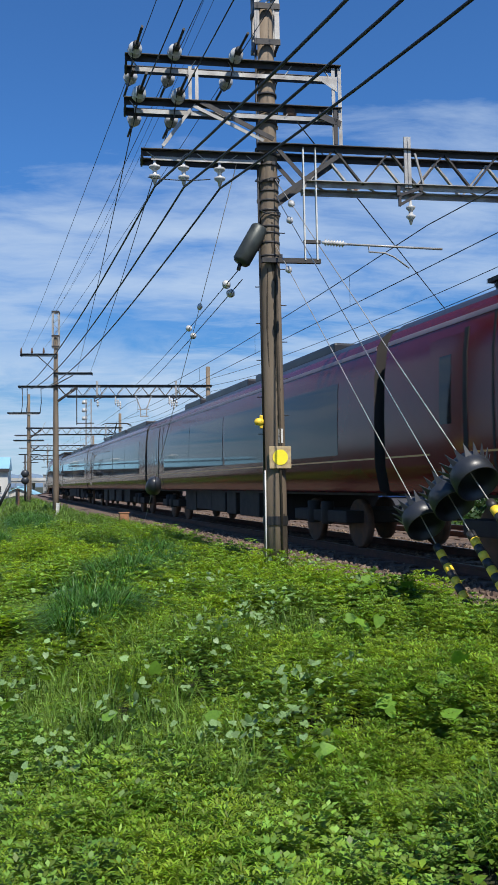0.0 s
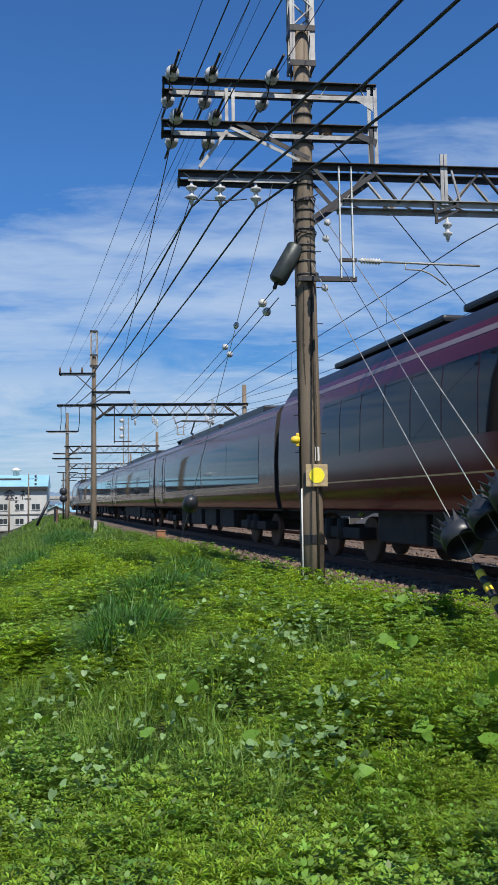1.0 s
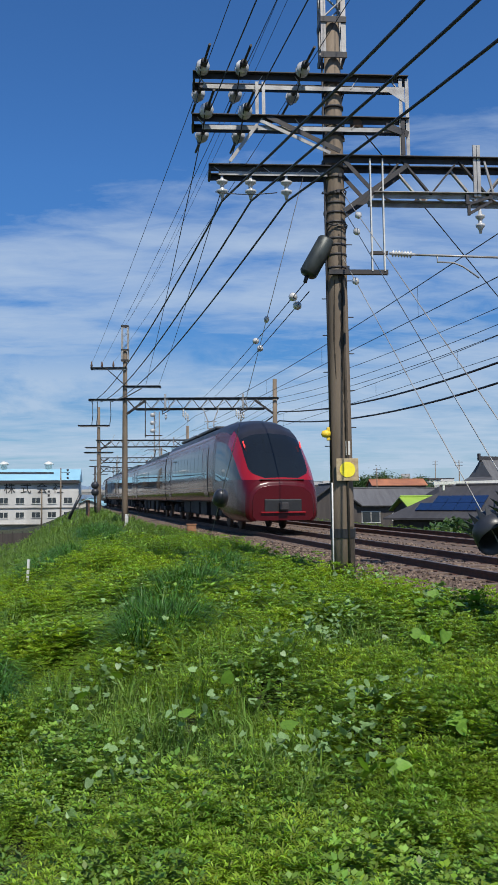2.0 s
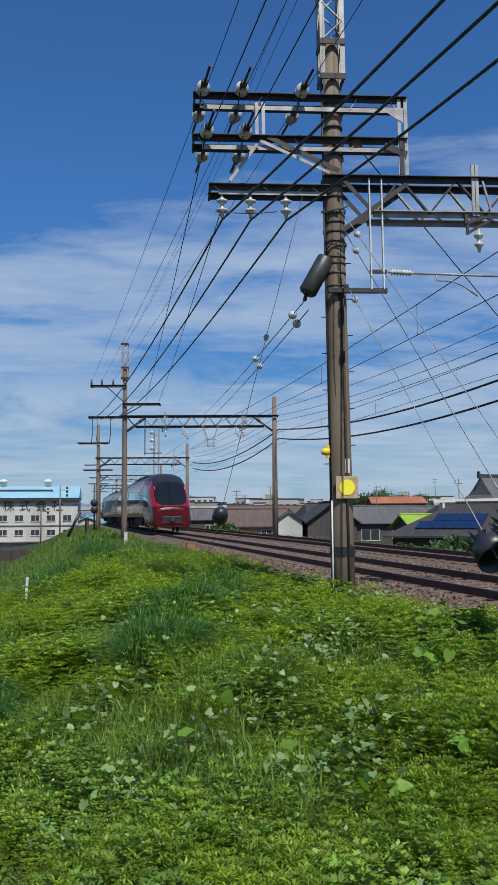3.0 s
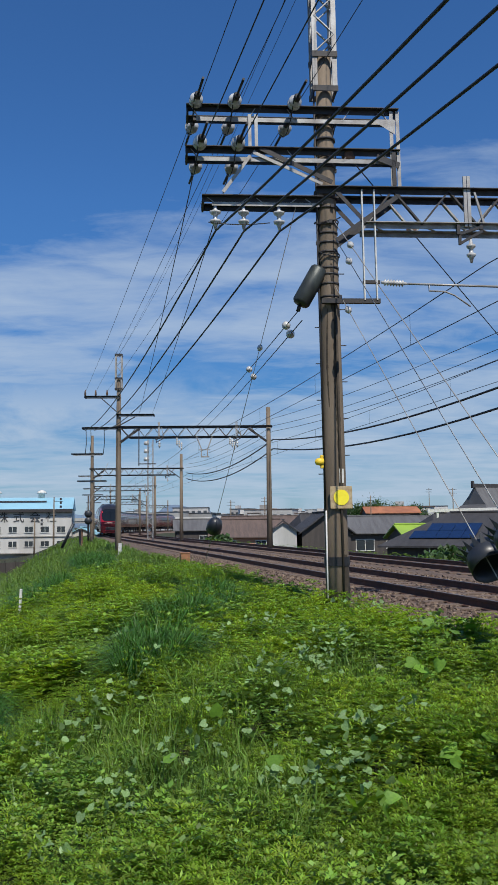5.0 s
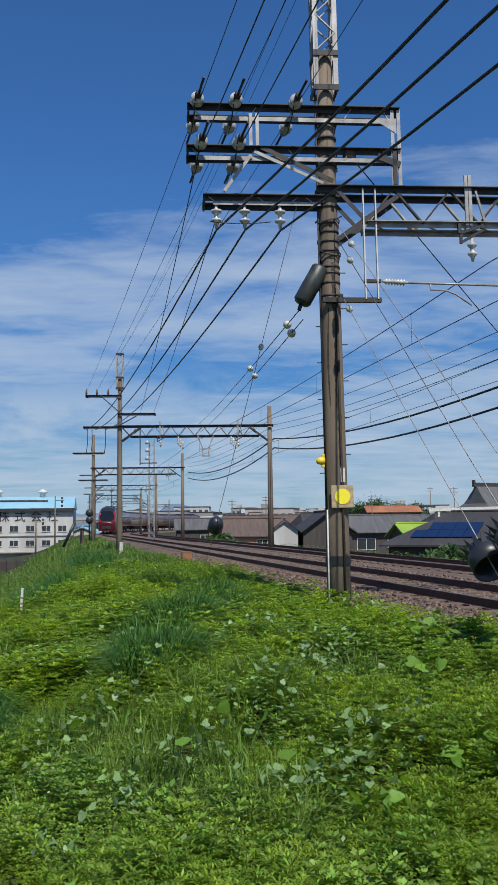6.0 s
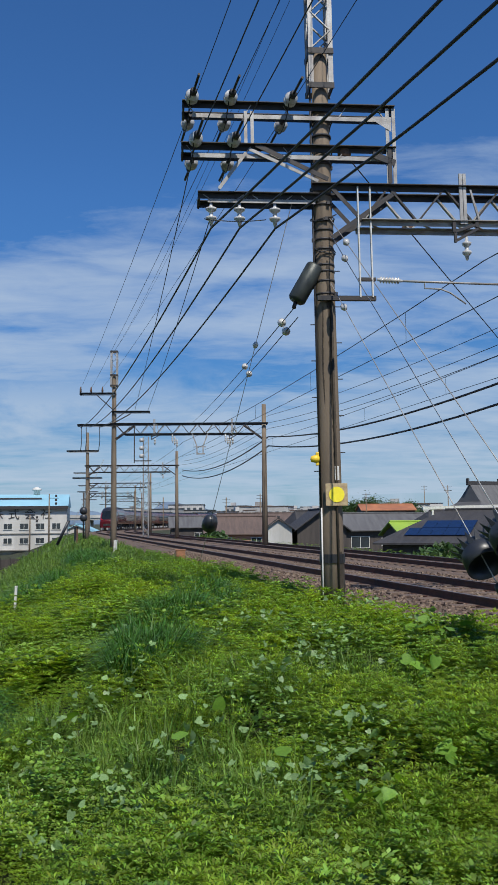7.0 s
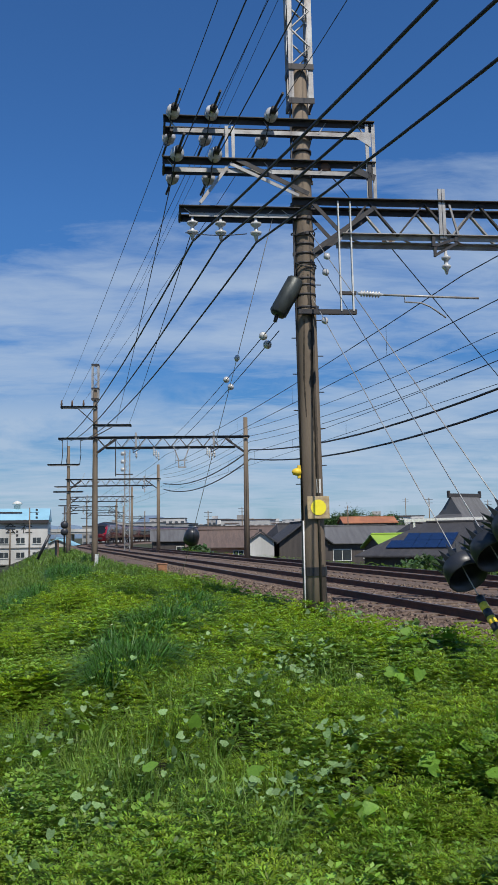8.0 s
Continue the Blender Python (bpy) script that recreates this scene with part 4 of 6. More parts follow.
def end_car(length):
    car = thing("train_end_car", "deep red streamlined end car with black windscreen", "train", group="train cars")
    rings = []
    fine_st = []
    for (a, b) in zip(NOSE, NOSE[1:]):
        for k in range(4):
            fine_st.append(tuple(np.array(a) + (np.array(b) - np.array(a)) * k / 4))
    fine_st.append(NOSE[-1])
    bins = {k: bmesh.new() for k in ("nose_shell", "pillar", "windscreen", "nose_roof", "side_glass")}
    secs = [nose_section(*st) for st in fine_st]
    for i in range(len(secs) - 1):
        y0, y1 = fine_st[i][0], fine_st[i + 1][0]
        ym = (y0 + y1) / 2
        for s in (-1, 1):
            for k in range(sum(PIECES)):
                quad = [(s * secs[i][k][0], y0, secs[i][k][1]), (s * secs[i][k + 1][0], y0, secs[i][k + 1][1]),
                        (s * secs[i + 1][k + 1][0], y1, secs[i + 1][k + 1][1]), (s * secs[i + 1][k][0], y1, secs[i + 1][k][1])]
                upper = k - PIECES[0] - PIECES[1]
                which = "nose_shell"
                if upper >= 6 and ym > 0.17:
                    which = "windscreen" if ym < 1.8 else "nose_roof"
                elif upper >= 0 and ym > 0.12:
                    which = "pillar" if ym < 2.75 else ("nose_roof" if upper > 3 else "nose_shell")
                elif k >= PIECES[0] and 0.75 < ym < 4.7:
                    which = "side_glass"
                bm = bins[which]
                vs = [bm.verts.new(v) for v in (quad if s < 0 else quad[::-1])]
                bm.faces.new(vs).smooth = True
    bm = bins["nose_shell"]
    loop = [(-x, z) for x, z in secs[0]] + [(x, z) for x, z in secs[0][::-1]]
    bm.faces.new([bm.verts.new((x, 0.0, z)) for x, z in loop])
    for k, mat, lab in (("nose_shell", NOSESHADE, "red nose darkened for shade"), ("pillar", NOSERED, "bright red windscreen pillars"), ("windscreen", GLASS, "black curved windscreen"), ("side_glass", GLASS, "black glazed cab side"), ("nose_roof", ROOF, "dark roof fairing")):
        bmesh.ops.remove_doubles(bins[k], verts=bins[k].verts, dist=0.0005)
        part(k, bins[k], mat, car, lab)
    y0 = 5.2
    bm = bmesh.new()
    for s in (-1, 1):
        shell(bm, [(s * x, z) for x, z in WALLS][:: s], [y0, length - 0.18])
    part("body_side", bm, BODY, car, "glossy metallic red side")
    bm = bmesh.new()
    shell(bm, [(x, z) for x, z in CROWN] + [(-x, z) for x, z in CROWN[-2::-1]], [y0, length - 0.18])
    part("roof", bm, ROOF, car)
    bm = bmesh.new()
    ring = [(-x, z) for x, z in WALLS + CROWN[1:]] + [(x, z) for x, z in (WALLS + CROWN[1:-1])[::-1]]
    bm.faces.new([bm.verts.new((x, length - 0.18, z)) for x, z in ring])
    part("end_wall", bm, UNDER, car)
    part("floor_pan", box(bmesh.new(), (0, length / 2 + 1.5, 0.97), (2.4, length - 3.6, 0.06)), UNDER, car)
    part("gangway", box(bmesh.new(), (0, length - 0.02, 2.15), (2.2, 0.5, 2.2), bevel=0.05), UNDER, car)
    side_fittings(car, y0 + 0.1, length - 0.2, (6.3, length - 2.4), ((7.6, length - 3.2, 9),), (3.36, 3.45), (2.02, 3.10))
    # lamps beside the windscreen, coupler opening and steps
    for s in (-1, 1):
        bm = bar(bmesh.new(), (s * 1.00, 1.50, 3.03), (s * 0.98, 1.30, 2.82), 0.035, 0.05)
        part("tail_lamp", bm, TAIL, car, "lit red tail lamp")
    # no hollow here: a black block stands for the shade in the coupler opening
    part("coupler_shade", box(bmesh.new(), (0, 0.02, 0.86), (1.25, 0.12, 0.42), bevel=0.04), CABLE, car, "black block for the shaded coupler opening")
    part("coupler", box(bmesh.new(), (0, -0.06, 0.84), (0.3, 0.3, 0.24), bevel=0.03), DARKSTEEL, car)
    part("grille_bar", box(bmesh.new(), (0, 0.13, 1.70), (1.5, 0.10, 0.03), bevel=0.02), UNDER, car)
    part("bumper_strip", box(bmesh.new(), (0, -0.02, 0.64), (1.5, 0.1, 0.05), bevel=0.015), NOSERED, car)
    for y0_, y1_ in ((7.5, 12.0), (12.6, 17.5)):
        part("roof_unit", box(bmesh.new(), (0, (y0_ + y1_) / 2, 4.0), (1.7, y1_ - y0_, 0.12), bevel=0.05), ROOF, car)
    for y in (4.0, length - 3.2):
        bogie(car, y)
    underfloor(car, 6.0, length - 5.2, 11)
    return car


SPEED, TAIL_S0, BRAKE = 27.5, -28.2, 1.8      # the tail's place along the line at the clip's start
END_L, MID_L = 20.0, 20.0
tail = end_car(END_L)
plain, powered = mid_car(MID_L, False), mid_car(MID_L, True)
lead = copy_thing(tail, Matrix())
lead["label"] = "deep red streamlined leading car far down the line"
cars = [(tail, 0.0, END_L, False)]
start = END_L
for k, src in enumerate((powered, plain, powered, plain)):
    car = src if k in (0, 1) else copy_thing(src, Matrix())
    cars.append((car, start, MID_L, False))
    start += MID_L
cars.append((lead, start, END_L, True))


def tail_place(t):
    """Where the tail is along the line: steady, then braking for the bend."""
    return TAIL_S0 + SPEED * t - BRAKE / 2 * max(0.0, t - 3.0) ** 2


def car_pose(s, length, turned):
    """A car whose rear end is s metres along the line, standing on its two bogies."""
    a, b = rail_point(s + 3.2, P_NEAR)[0], rail_point(s + length - 3.2, P_NEAR)[0]
    d = (b - a).normalized()
    rear = a - d * 3.2
    h = math.degrees(math.atan2(-d.x, d.y))
    if turned:
        front = rear + d * length
        return pose(front.x, front.y, 0.0, 0, 0, h + 180)
    return pose(rear.x, rear.y, 0.0, 0, 0, h)


def sway(th, seed):
    """A plant that rocks in the gusts along the bank."""
    q, r = th.matrix_basis.translation.copy(), random.Random(seed)
    lag, push, pace = 0.35 * q.x + 0.16 * q.y, r.uniform(0.7, 1.2), r.uniform(5.5, 7.5)
    rows = []
    for k in range(41):
        t = k * 0.2
        gust = 0.45 + 0.55 * math.sin(1.5 * t - lag * 2.0)
        a = push * gust * (5.0 + 4.5 * math.sin(pace * t - lag * 3.0))
        rows.append((t, pose(q.x + 0.0012 * a, q.y + 0.0008 * a, q.z, -0.5 * a, a, 0.3 * a)))
    walk(th, rows)


def motions():
    for k, th in enumerate(swaying):
        sway(th, k)
    for car, offset, length, turned in cars:
        walk(car, [(t / 4, car_pose(tail_place(t / 4) + offset, length, turned)) for t in range(33)])


# ---- plants ----
WEED = material("weed_leaf", (0.265, 0.375, 0.038), (0.135, 0.245, 0.028), 0.5, scale=3.2, fine=50, bump=0, vary=0.2, island=True, each=0.5, through_light=0.42, spec=0.4)
CLOVER = material("round_weed_leaf", (0.210, 0.325, 0.045), (0.110, 0.210, 0.033), 0.45, scale=2.6, fine=50, bump=0, vary=0.2, island=True, each=0.45, through_light=0.25, spec=0.5)
DOCK = material("dark_weed_leaf", (0.165, 0.270, 0.042), (0.085, 0.165, 0.028), 0.45, scale=1.6, fine=50, bump=0, vary=0.2, island=True, each=0.4, through_light=0.25, spec=0.5)
GRASS = material("grass_blade", (0.175, 0.275, 0.045), (0.095, 0.18, 0.03), 0.5, scale=1.2, fine=30, bump=0, vary=0.2, island=True, each=0.35, through_light=0.3, spec=0.4)
TALL = material("tall_reed_blade", (0.090, 0.205, 0.034), (0.042, 0.115, 0.020), 0.45, scale=2.0, fine=30, bump=0, vary=0.2, island=True, each=0.45, through_light=0.28, spec=0.3)
# vine green is paled: the leaves' sky sheen is put into the colour
VINE = material("vine_leaf", (0.25, 0.36, 0.16), (0.14, 0.25, 0.075), 0.45, scale=9.0, fine=60, bump=0.1, vary=0.15, each=0.35, through_light=0.25, spec=0.5)
GOURD = material("broad_bright_leaf", (0.17, 0.31, 0.035), (0.12, 0.25, 0.03), 0.5, scale=9.0, fine=60, bump=0.1, vary=0.15, each=0.25, through_light=0.35)
STRAW = material("dry_straw", (0.28, 0.21, 0.11), (0.18, 0.12, 0.07), 0.8, scale=5, fine=40, bump=0, island=True, each=0.3)
plant_rng = np.random.default_rng(11)


def leaf_quad(base, direction, length, width, droop):
    """A narrow folded leaf: four corners."""
    d = np.array(direction) / np.linalg.norm(direction)
    side = np.cross(d, (0, 0, 1.0))
    side /= max(np.linalg.norm(side), 1e-6)
    up = np.cross(side, d)
    b = np.array(base)
    return [b, b + d * length * 0.45 + side * width / 2 + up * 0.004, b + d * length + np.array((0, 0, -droop * length)), b + d * length * 0.45 - side * width / 2 + up * 0.004]


def shoot_template(levels, per, height, leaf, seed, slim=0.27):
    r = np.random.default_rng(seed)
    vs = []
    for i in range(levels):
        f = (i + 1) / levels
        z = height * (0.25 + 0.75 * f)
        for k in range(per):
            a = k * 2 * math.pi / per + i * 0.9 + r.uniform(-0.3, 0.3)
            rise = 0.0 + 0.75 * f ** 2 + r.uniform(-0.2, 0.2)
            L = leaf * (1.15 - 0.35 * f) * r.uniform(0.8, 1.2)
            vs += leaf_quad((0.01 * math.cos(a), 0.01 * math.sin(a), z), (math.cos(a), math.sin(a), rise), L, L * slim, r.uniform(0.0, 0.25))
    return np.array(vs)


def tuft_template(blades, length, width, spread, seed):
    r = np.random.default_rng(seed)
    vs = []
    for k in range(blades):
        a, lean, L = r.uniform(0, 6.28), r.uniform(0.1, 1.0) * spread, length * r.uniform(0.6, 1.1)
        d, side = np.array((math.cos(a), math.sin(a), 0)), np.array((-math.sin(a), math.cos(a), 0))
        foot = d * r.uniform(0, 0.06)
        mid = foot + d * lean * L * 0.35 + np.array((0, 0, L * 0.62))
        tip = foot + d * lean * L + np.array((0, 0, L * (0.95 - 0.45 * lean)))
        w = width * r.uniform(0.7, 1.2)
        vs += [foot - side * w / 2, foot + side * w / 2, mid + side * w / 2, mid - side * w / 2]
        vs += [mid - side * w / 2, mid + side * w / 2, tip + side * w * 0.08, tip - side * w * 0.08]
    return np.array(vs)


def scatter(name, label, category, templates, xy, size, mat, sink=0.0, tilt=0.2):
    """Sets many plants of quads on the ground, as one mesh."""
    chunks = []
    which = plant_rng.integers(0, len(templates), len(xy))
    z = ground_z(xy[:, 0], xy[:, 1]) - sink
    for i, t in enumerate(templates):
        sel = np.where(which == i)[0]
        if not len(sel):
            continue
        a = plant_rng.uniform(0, 2 * math.pi, len(sel))
        s = size[sel]
        c, sn = np.cos(a), np.sin(a)
        x = (t[None, :, 0] * c[:, None] - t[None, :, 1] * sn[:, None]) * s[:, None]
        y = (t[None, :, 0] * sn[:, None] + t[None, :, 1] * c[:, None]) * s[:, None]
        zz = t[None, :, 2] * s[:, None]
        lx, ly = plant_rng.normal(0, tilt, (2, len(sel), 1))
        chunks.append(np.stack([x + lx * zz + xy[sel, 0][:, None], y + ly * zz + xy[sel, 1][:, None], zz + z[sel][:, None]], -1).reshape(-1, 3))
    co = np.concatenate(chunks)
    n = len(co)
    me = bpy.data.meshes.new(name)
    me.vertices.add(n)
    me.vertices.foreach_set("co", co.astype(np.float32).ravel())
    me.loops.add(n)
    me.loops.foreach_set("vertex_index", np.arange(n, dtype=np.int32))
    me.polygons.add(n // 4)
    me.polygons.foreach_set("loop_start", np.arange(0, n, 4, dtype=np.int32))
    me.update(calc_edges=True)
    me.materials.append(mat)
    return tagged(new(name, me), label, category, kind="stuff")


def bank_points(n, y0, y1, power, p0=-8.5, p1=4.45, wide=0.40):
    """Places on the bank ahead, denser near by."""
    out = np.zeros((0, 2))
    while len(out) < n:
        u = plant_rng.uniform(0, 1, n)
        e = 2 - power
        y = (y0 ** e + (y1 ** e - y0 ** e) * u) ** (1 / e) if abs(e) > 1e-3 else y0 * (y1 / y0) ** u
        x = plant_rng.uniform(-1, 1, n) * (y * wide + 0.8)
        s, p = line_coords(x, y)
        ok = (p > p0) & (p < p1 - 0.35 * np.sin(s * 1.9) ** 2 + 0.3 * np.clip((12.0 - s) / 2.5, 0, 1))
        out = np.concatenate([out, np.stack([x, y], -1)[ok]])
    return out[:n]


def patch(xy, freq, seed):
    return np.sin(xy[:, 0] * freq + seed) * np.cos(xy[:, 1] * freq * 0.8 - seed * 1.7) + 0.5 * np.sin((xy[:, 0] + xy[:, 1]) * freq * 1.9 + seed)


def keep(xy, freq, seed, least):
    return xy[patch(xy, freq, seed) > least]


shoots = [shoot_template(4, 6, 0.25, 0.044, k, 0.27) for k in range(8)]
light = [shoot_template(3, 6, 0.26, 0.058, 20 + k, 0.38) for k in range(6)]
low_round = [shoot_template(3, 5, 0.25, 0.046, 170 + k, 0.72) for k in range(6)]
round_leaved = [shoot_template(5, 5, 0.26, 0.042, 150 + k, 0.72) for k in range(6)]
broad = [shoot_template(4, 5, 0.24, 0.058, 130 + k, 0.60) for k in range(5)]


def heights(xy, lo, hi, coarse, small):
    """Plant sizes that rise and sink in clumps."""
    return plant_rng.uniform(lo, hi, len(xy)) * np.clip(0.95 + 0.30 * patch(xy, coarse, 2.0) + 0.38 * patch(xy, small, 0.7), 0.5, 1.35)


a = bank_points(25000, 3.7, 9.4, 1.4)
kind_ = patch(a, 1.5, 6.2) + 0.6 * patch(a, 4.7, 1.1)
b_ = a[kind_ < 0.75]
scatter("weed_carpet", "dense bright green weeds with narrow leaves", "weeds", shoots, b_, heights(b_, 0.55, 1.1, 1.3, 4.1), WEED, 0.02, 0.3)
b_ = bank_points(8000, 3.7, 9.6, 1.4)
b_ = b_[patch(b_, 1.5, 6.2) + 0.6 * patch(b_, 4.7, 1.1) > 0.3]
scatter("round_leaved_weeds", "dark green small round-leaved weeds in lumpy patches", "weeds", round_leaved, b_, heights(b_, 0.65, 1.15, 1.3, 4.1), CLOVER, 0.02, 0.35)
a = bank_points(22000, 8.8, 25.0, 1.45)
kind_ = patch(a, 0.9, 6.2) + 0.6 * patch(a, 2.7, 1.1)
b_ = a[kind_ < 0.55]
scatter("weed_carpet", "dense green weeds on the embankment", "weeds", light, b_, heights(b_, 0.6, 1.3, 1.0, 2.9), WEED, 0.02, 0.3)
b_ = a[kind_ > 0.2]
scatter("round_leaved_weeds", "dark green round-leaved weeds in lumpy patches", "weeds", low_round, b_, heights(b_, 0.8, 1.4, 1.0, 2.9), CLOVER, 0.02, 0.35)
a = np.stack([plant_rng.uniform(-7, 5, 7500), plant_rng.uniform(-6, 4.0, 7500)], -1)
a = a[line_coords(a[:, 0], a[:, 1])[1] < 4.4]
scatter("weed_carpet", "dense green weeds round the standpoint", "weeds", low_round, a, plant_rng.uniform(0.8, 1.5, len(a)), WEED, 0.10)
a = keep(bank_points(4200, 3.7, 9.0, 1.4), 1.7, 3.1, 0.15)
scatter("broadleaf_weeds", "dark green oval-leaved weeds in patches", "weeds", broad, a, plant_rng.uniform(0.6, 1.1, len(a)), DOCK, 0.02, 0.3)
a = keep(bank_points(5200, 8.0, 26.0, 1.45), 1.2, 3.1, 0.25)
scatter("broadleaf_weeds", "dark green oval-leaved weeds in patches", "weeds", broad, a, plant_rng.uniform(0.7, 1.4, len(a)), DOCK, 0.02, 0.3)
a = keep(bank_points(2600, 3.7, 16.0, 1.3), 2.3, 9.0, 0.2)
scatter("tall_weeds", "single taller weeds standing above the carpet", "weeds", shoots, a, plant_rng.uniform(1.05, 1.45, len(a)), WEED, 0.02, 0.35)
# tall dark weeds along the edge of the ballast
b_ = []
for _ in range(750):
    q = rail_point(plant_rng.uniform(13.5, 34), 4.25 - abs(plant_rng.normal(0, 0.45)))[0]
    b_.append((q.x, q.y))
scatter("edge_weeds", "tall dark green weeds along the ballast edge", "weeds", broad + round_leaved, np.array(b_), plant_rng.uniform(0.8, 1.4, len(b_)), DOCK, 0.02, 0.3)
blades = [tuft_template(14, 0.36, 0.008, 0.8, 40 + k) for k in range(5)]
a = keep(bank_points(3200, 3.7, 10.0, 1.4), 0.9, 5.0, 0.4)
scatter("meadow_grass", "green meadow grass among weeds", "grass", blades, a, plant_rng.uniform(0.7, 1.3, len(a)), GRASS, 0.02)
far_blades = [tuft_template(10, 0.34, 0.014, 0.9, 60 + k) for k in range(5)]
a = np.concatenate([bank_points(7500, 12.0, 48.0, 1.4), bank_points(2600, 40.0, 95.0, 1.2)])
scatter("meadow_grass", "green meadow grass over the bank", "grass", far_blades, a, plant_rng.uniform(0.7, 1.3, len(a)) * np.where(a[:, 1] > 48, 1.5, 1.0), GRASS, 0.02)
reeds = [tuft_template(40, 0.70, 0.011, 1.25, 80 + k) for k in range(5)]
a = bank_points(19000, 7.0, 36.0, 1.3, p1=3.2)
s_, p_ = line_coords(a[:, 0], a[:, 1])
# a diagonal belt of reed grass down the bank, and some lone clumps
belt = np.abs(s_ - 7.4 - (p_ - 0.3) * 2.7) < 0.75 + 0.4 * np.sin(p_ * 5 + 1)
belt &= (p_ > 0.75) & (p_ < 2.8)
clump = belt | (np.hypot((s_ - 30) / 6, (p_ - 1.4) / 0.6) < 1) | (np.hypot((s_ - 8.0) / 1.3, (p_ + 1.0) / 0.5) < 1) | (np.hypot((s_ - 20) / 2.4, (p_ + 0.2) / 0.6) < 1)
a = a[clump]
scatter("tall_reed_grass", "tall arching dark green reed grass clumps", "grass", reeds, a, plant_rng.uniform(0.5, 1.05, len(a)), TALL, 0.03)
# thinner growth on the verge beyond the far track and along the ballast
b_ = []
for _ in range(2600):
    s0, p0 = plant_rng.uniform(12, 75), plant_rng.uniform(13.0, 15.2)
    q = rail_point(s0, p0)[0]
    b_.append((q.x, q.y))
scatter("verge_grass", "rough green verge beyond the far rails", "grass", far_blades + light, np.array(b_), plant_rng.uniform(0.9, 1.9, len(b_)), GRASS, 0.02)
b_ = []
for _ in range(420):
    s0, p0 = plant_rng.uniform(5, 30), 4.62 + abs(plant_rng.normal(0, 0.22))
    q = rail_point(s0, p0)[0]
    b_.append((q.x, q.y))
scatter("dry_grass", "dry straw-coloured grass at the ballast edge", "grass", blades, np.array(b_), plant_rng.uniform(0.4, 0.8, len(b_)), STRAW, 0.0)


def leaf_mesh(name, lobes, mat):
    """A heart-shaped leaf of one metre, cupped along its midrib."""
    bm = bmesh.new()
    ys = (0.0, 0.18, 0.38, 0.58, 0.78, 0.92, 1.0)
    mid = [bm.verts.new((0, y, 0.05 * math.sin(y * 3))) for y in ys]
    edge = ((0.30, -0.16), (0.47, 0.04), (0.50, 0.28 - lobes), (0.40, 0.52), (0.25, 0.76), (0.10, 0.92))
    for s in (-1, 1):
        e = [bm.verts.new((s * w, y, 0.09 + 0.05 * math.sin(k * 1.9 + s))) for k, (w, y) in enumerate(edge)]
        for k in range(5):
            q = (mid[k], e[k], e[k + 1], mid[k + 1])
            bm.faces.new(q if s > 0 else q[::-1]).smooth = True
        bm.faces.new((mid[5], e[5], mid[6]) if s > 0 else (mid[6], e[5], mid[5])).smooth = True
    me = bpy.data.meshes.new(name)
    bm.to_mesh(me)
    bm.free()
    me.materials.append(mat)
    return me


def vine_plant(x, y, rx, ry, count, meshes, size, label, seed):
    """A creeping plant whose leaves lie over the weeds."""
    r = random.Random(seed)
    th = thing("vine_plant", label, "plant", pose(x, y, float(ground_z(x, y))), group="creeping plants")
    for _ in range(count):
        dx, dy = r.gauss(0, rx), r.gauss(0, ry)
        z = float(ground_z(x + dx, y + dy)) - float(ground_z(x, y)) + r.uniform(0.25, 0.38)
        leaf = new("leaf", r.choice(meshes))
        leaf.parent = th
        k = size * r.uniform(0.65, 1.25)
        leaf.matrix_basis = pose(dx, dy, z, r.gauss(-14, 30), r.gauss(0, 30), r.uniform(0, 360)) @ Matrix.Diagonal((k, k, k, 1))
    return th


pale = [leaf_mesh("vine_leaf", 0.0, VINE), leaf_mesh("vine_leaf", 0.08, VINE)]
bright = [leaf_mesh("broad_leaf", -0.05, GOURD), leaf_mesh("broad_leaf", 0.1, GOURD)]
swaying = []
# belts of vine run slantwise up the bank: middle, half length across and along, leaves
for k, (x, y, dx, dy, n) in enumerate(((0.50, 8.1, 0.55, 1.3, 240), (0.60, 5.9, 0.42, 0.5, 150), (-1.35, 7.5, 0.35, 0.7, 110), (-0.5, 6.2, 0.3, 0.4, 60), (-0.1, 10.4, 0.5, 0.8, 90),
                                       (2.1, 9.6, 0.3, 0.7, 60), (-1.0, 5.4, 0.25, 0.3, 36), (1.6, 12.0, 0.6, 0.8, 70), (-1.2, 10.2, 0.4, 0.8, 60))):
    for f in (-1, 0, 1):
        swaying.append(vine_plant(x + 0.66 * f * dx, y + 0.66 * f * dy, 0.10 + 0.16 * dx, 0.06 + 0.26 * dy, n // 3, pale, 0.056 + 0.003 * f, "creeping vine among weeds, glossy rounded leaves paled for sky sheen", 30 + 3 * k + f))
for k, (x, y, rx, ry, n) in enumerate(((1.45, 7.6, 0.14, 0.22, 13), (0.75, 5.3, 0.10, 0.14, 8), (1.95, 8.7, 0.14, 0.2, 11), (0.0, 6.6, 0.6, 0.6, 12), (1.5, 5.8, 0.3, 0.4, 8))):
    swaying.append(vine_plant(x, y, rx, ry, n, bright, 0.115, "broad bright yellow-green lobed leaves above the weeds", 90 + k))

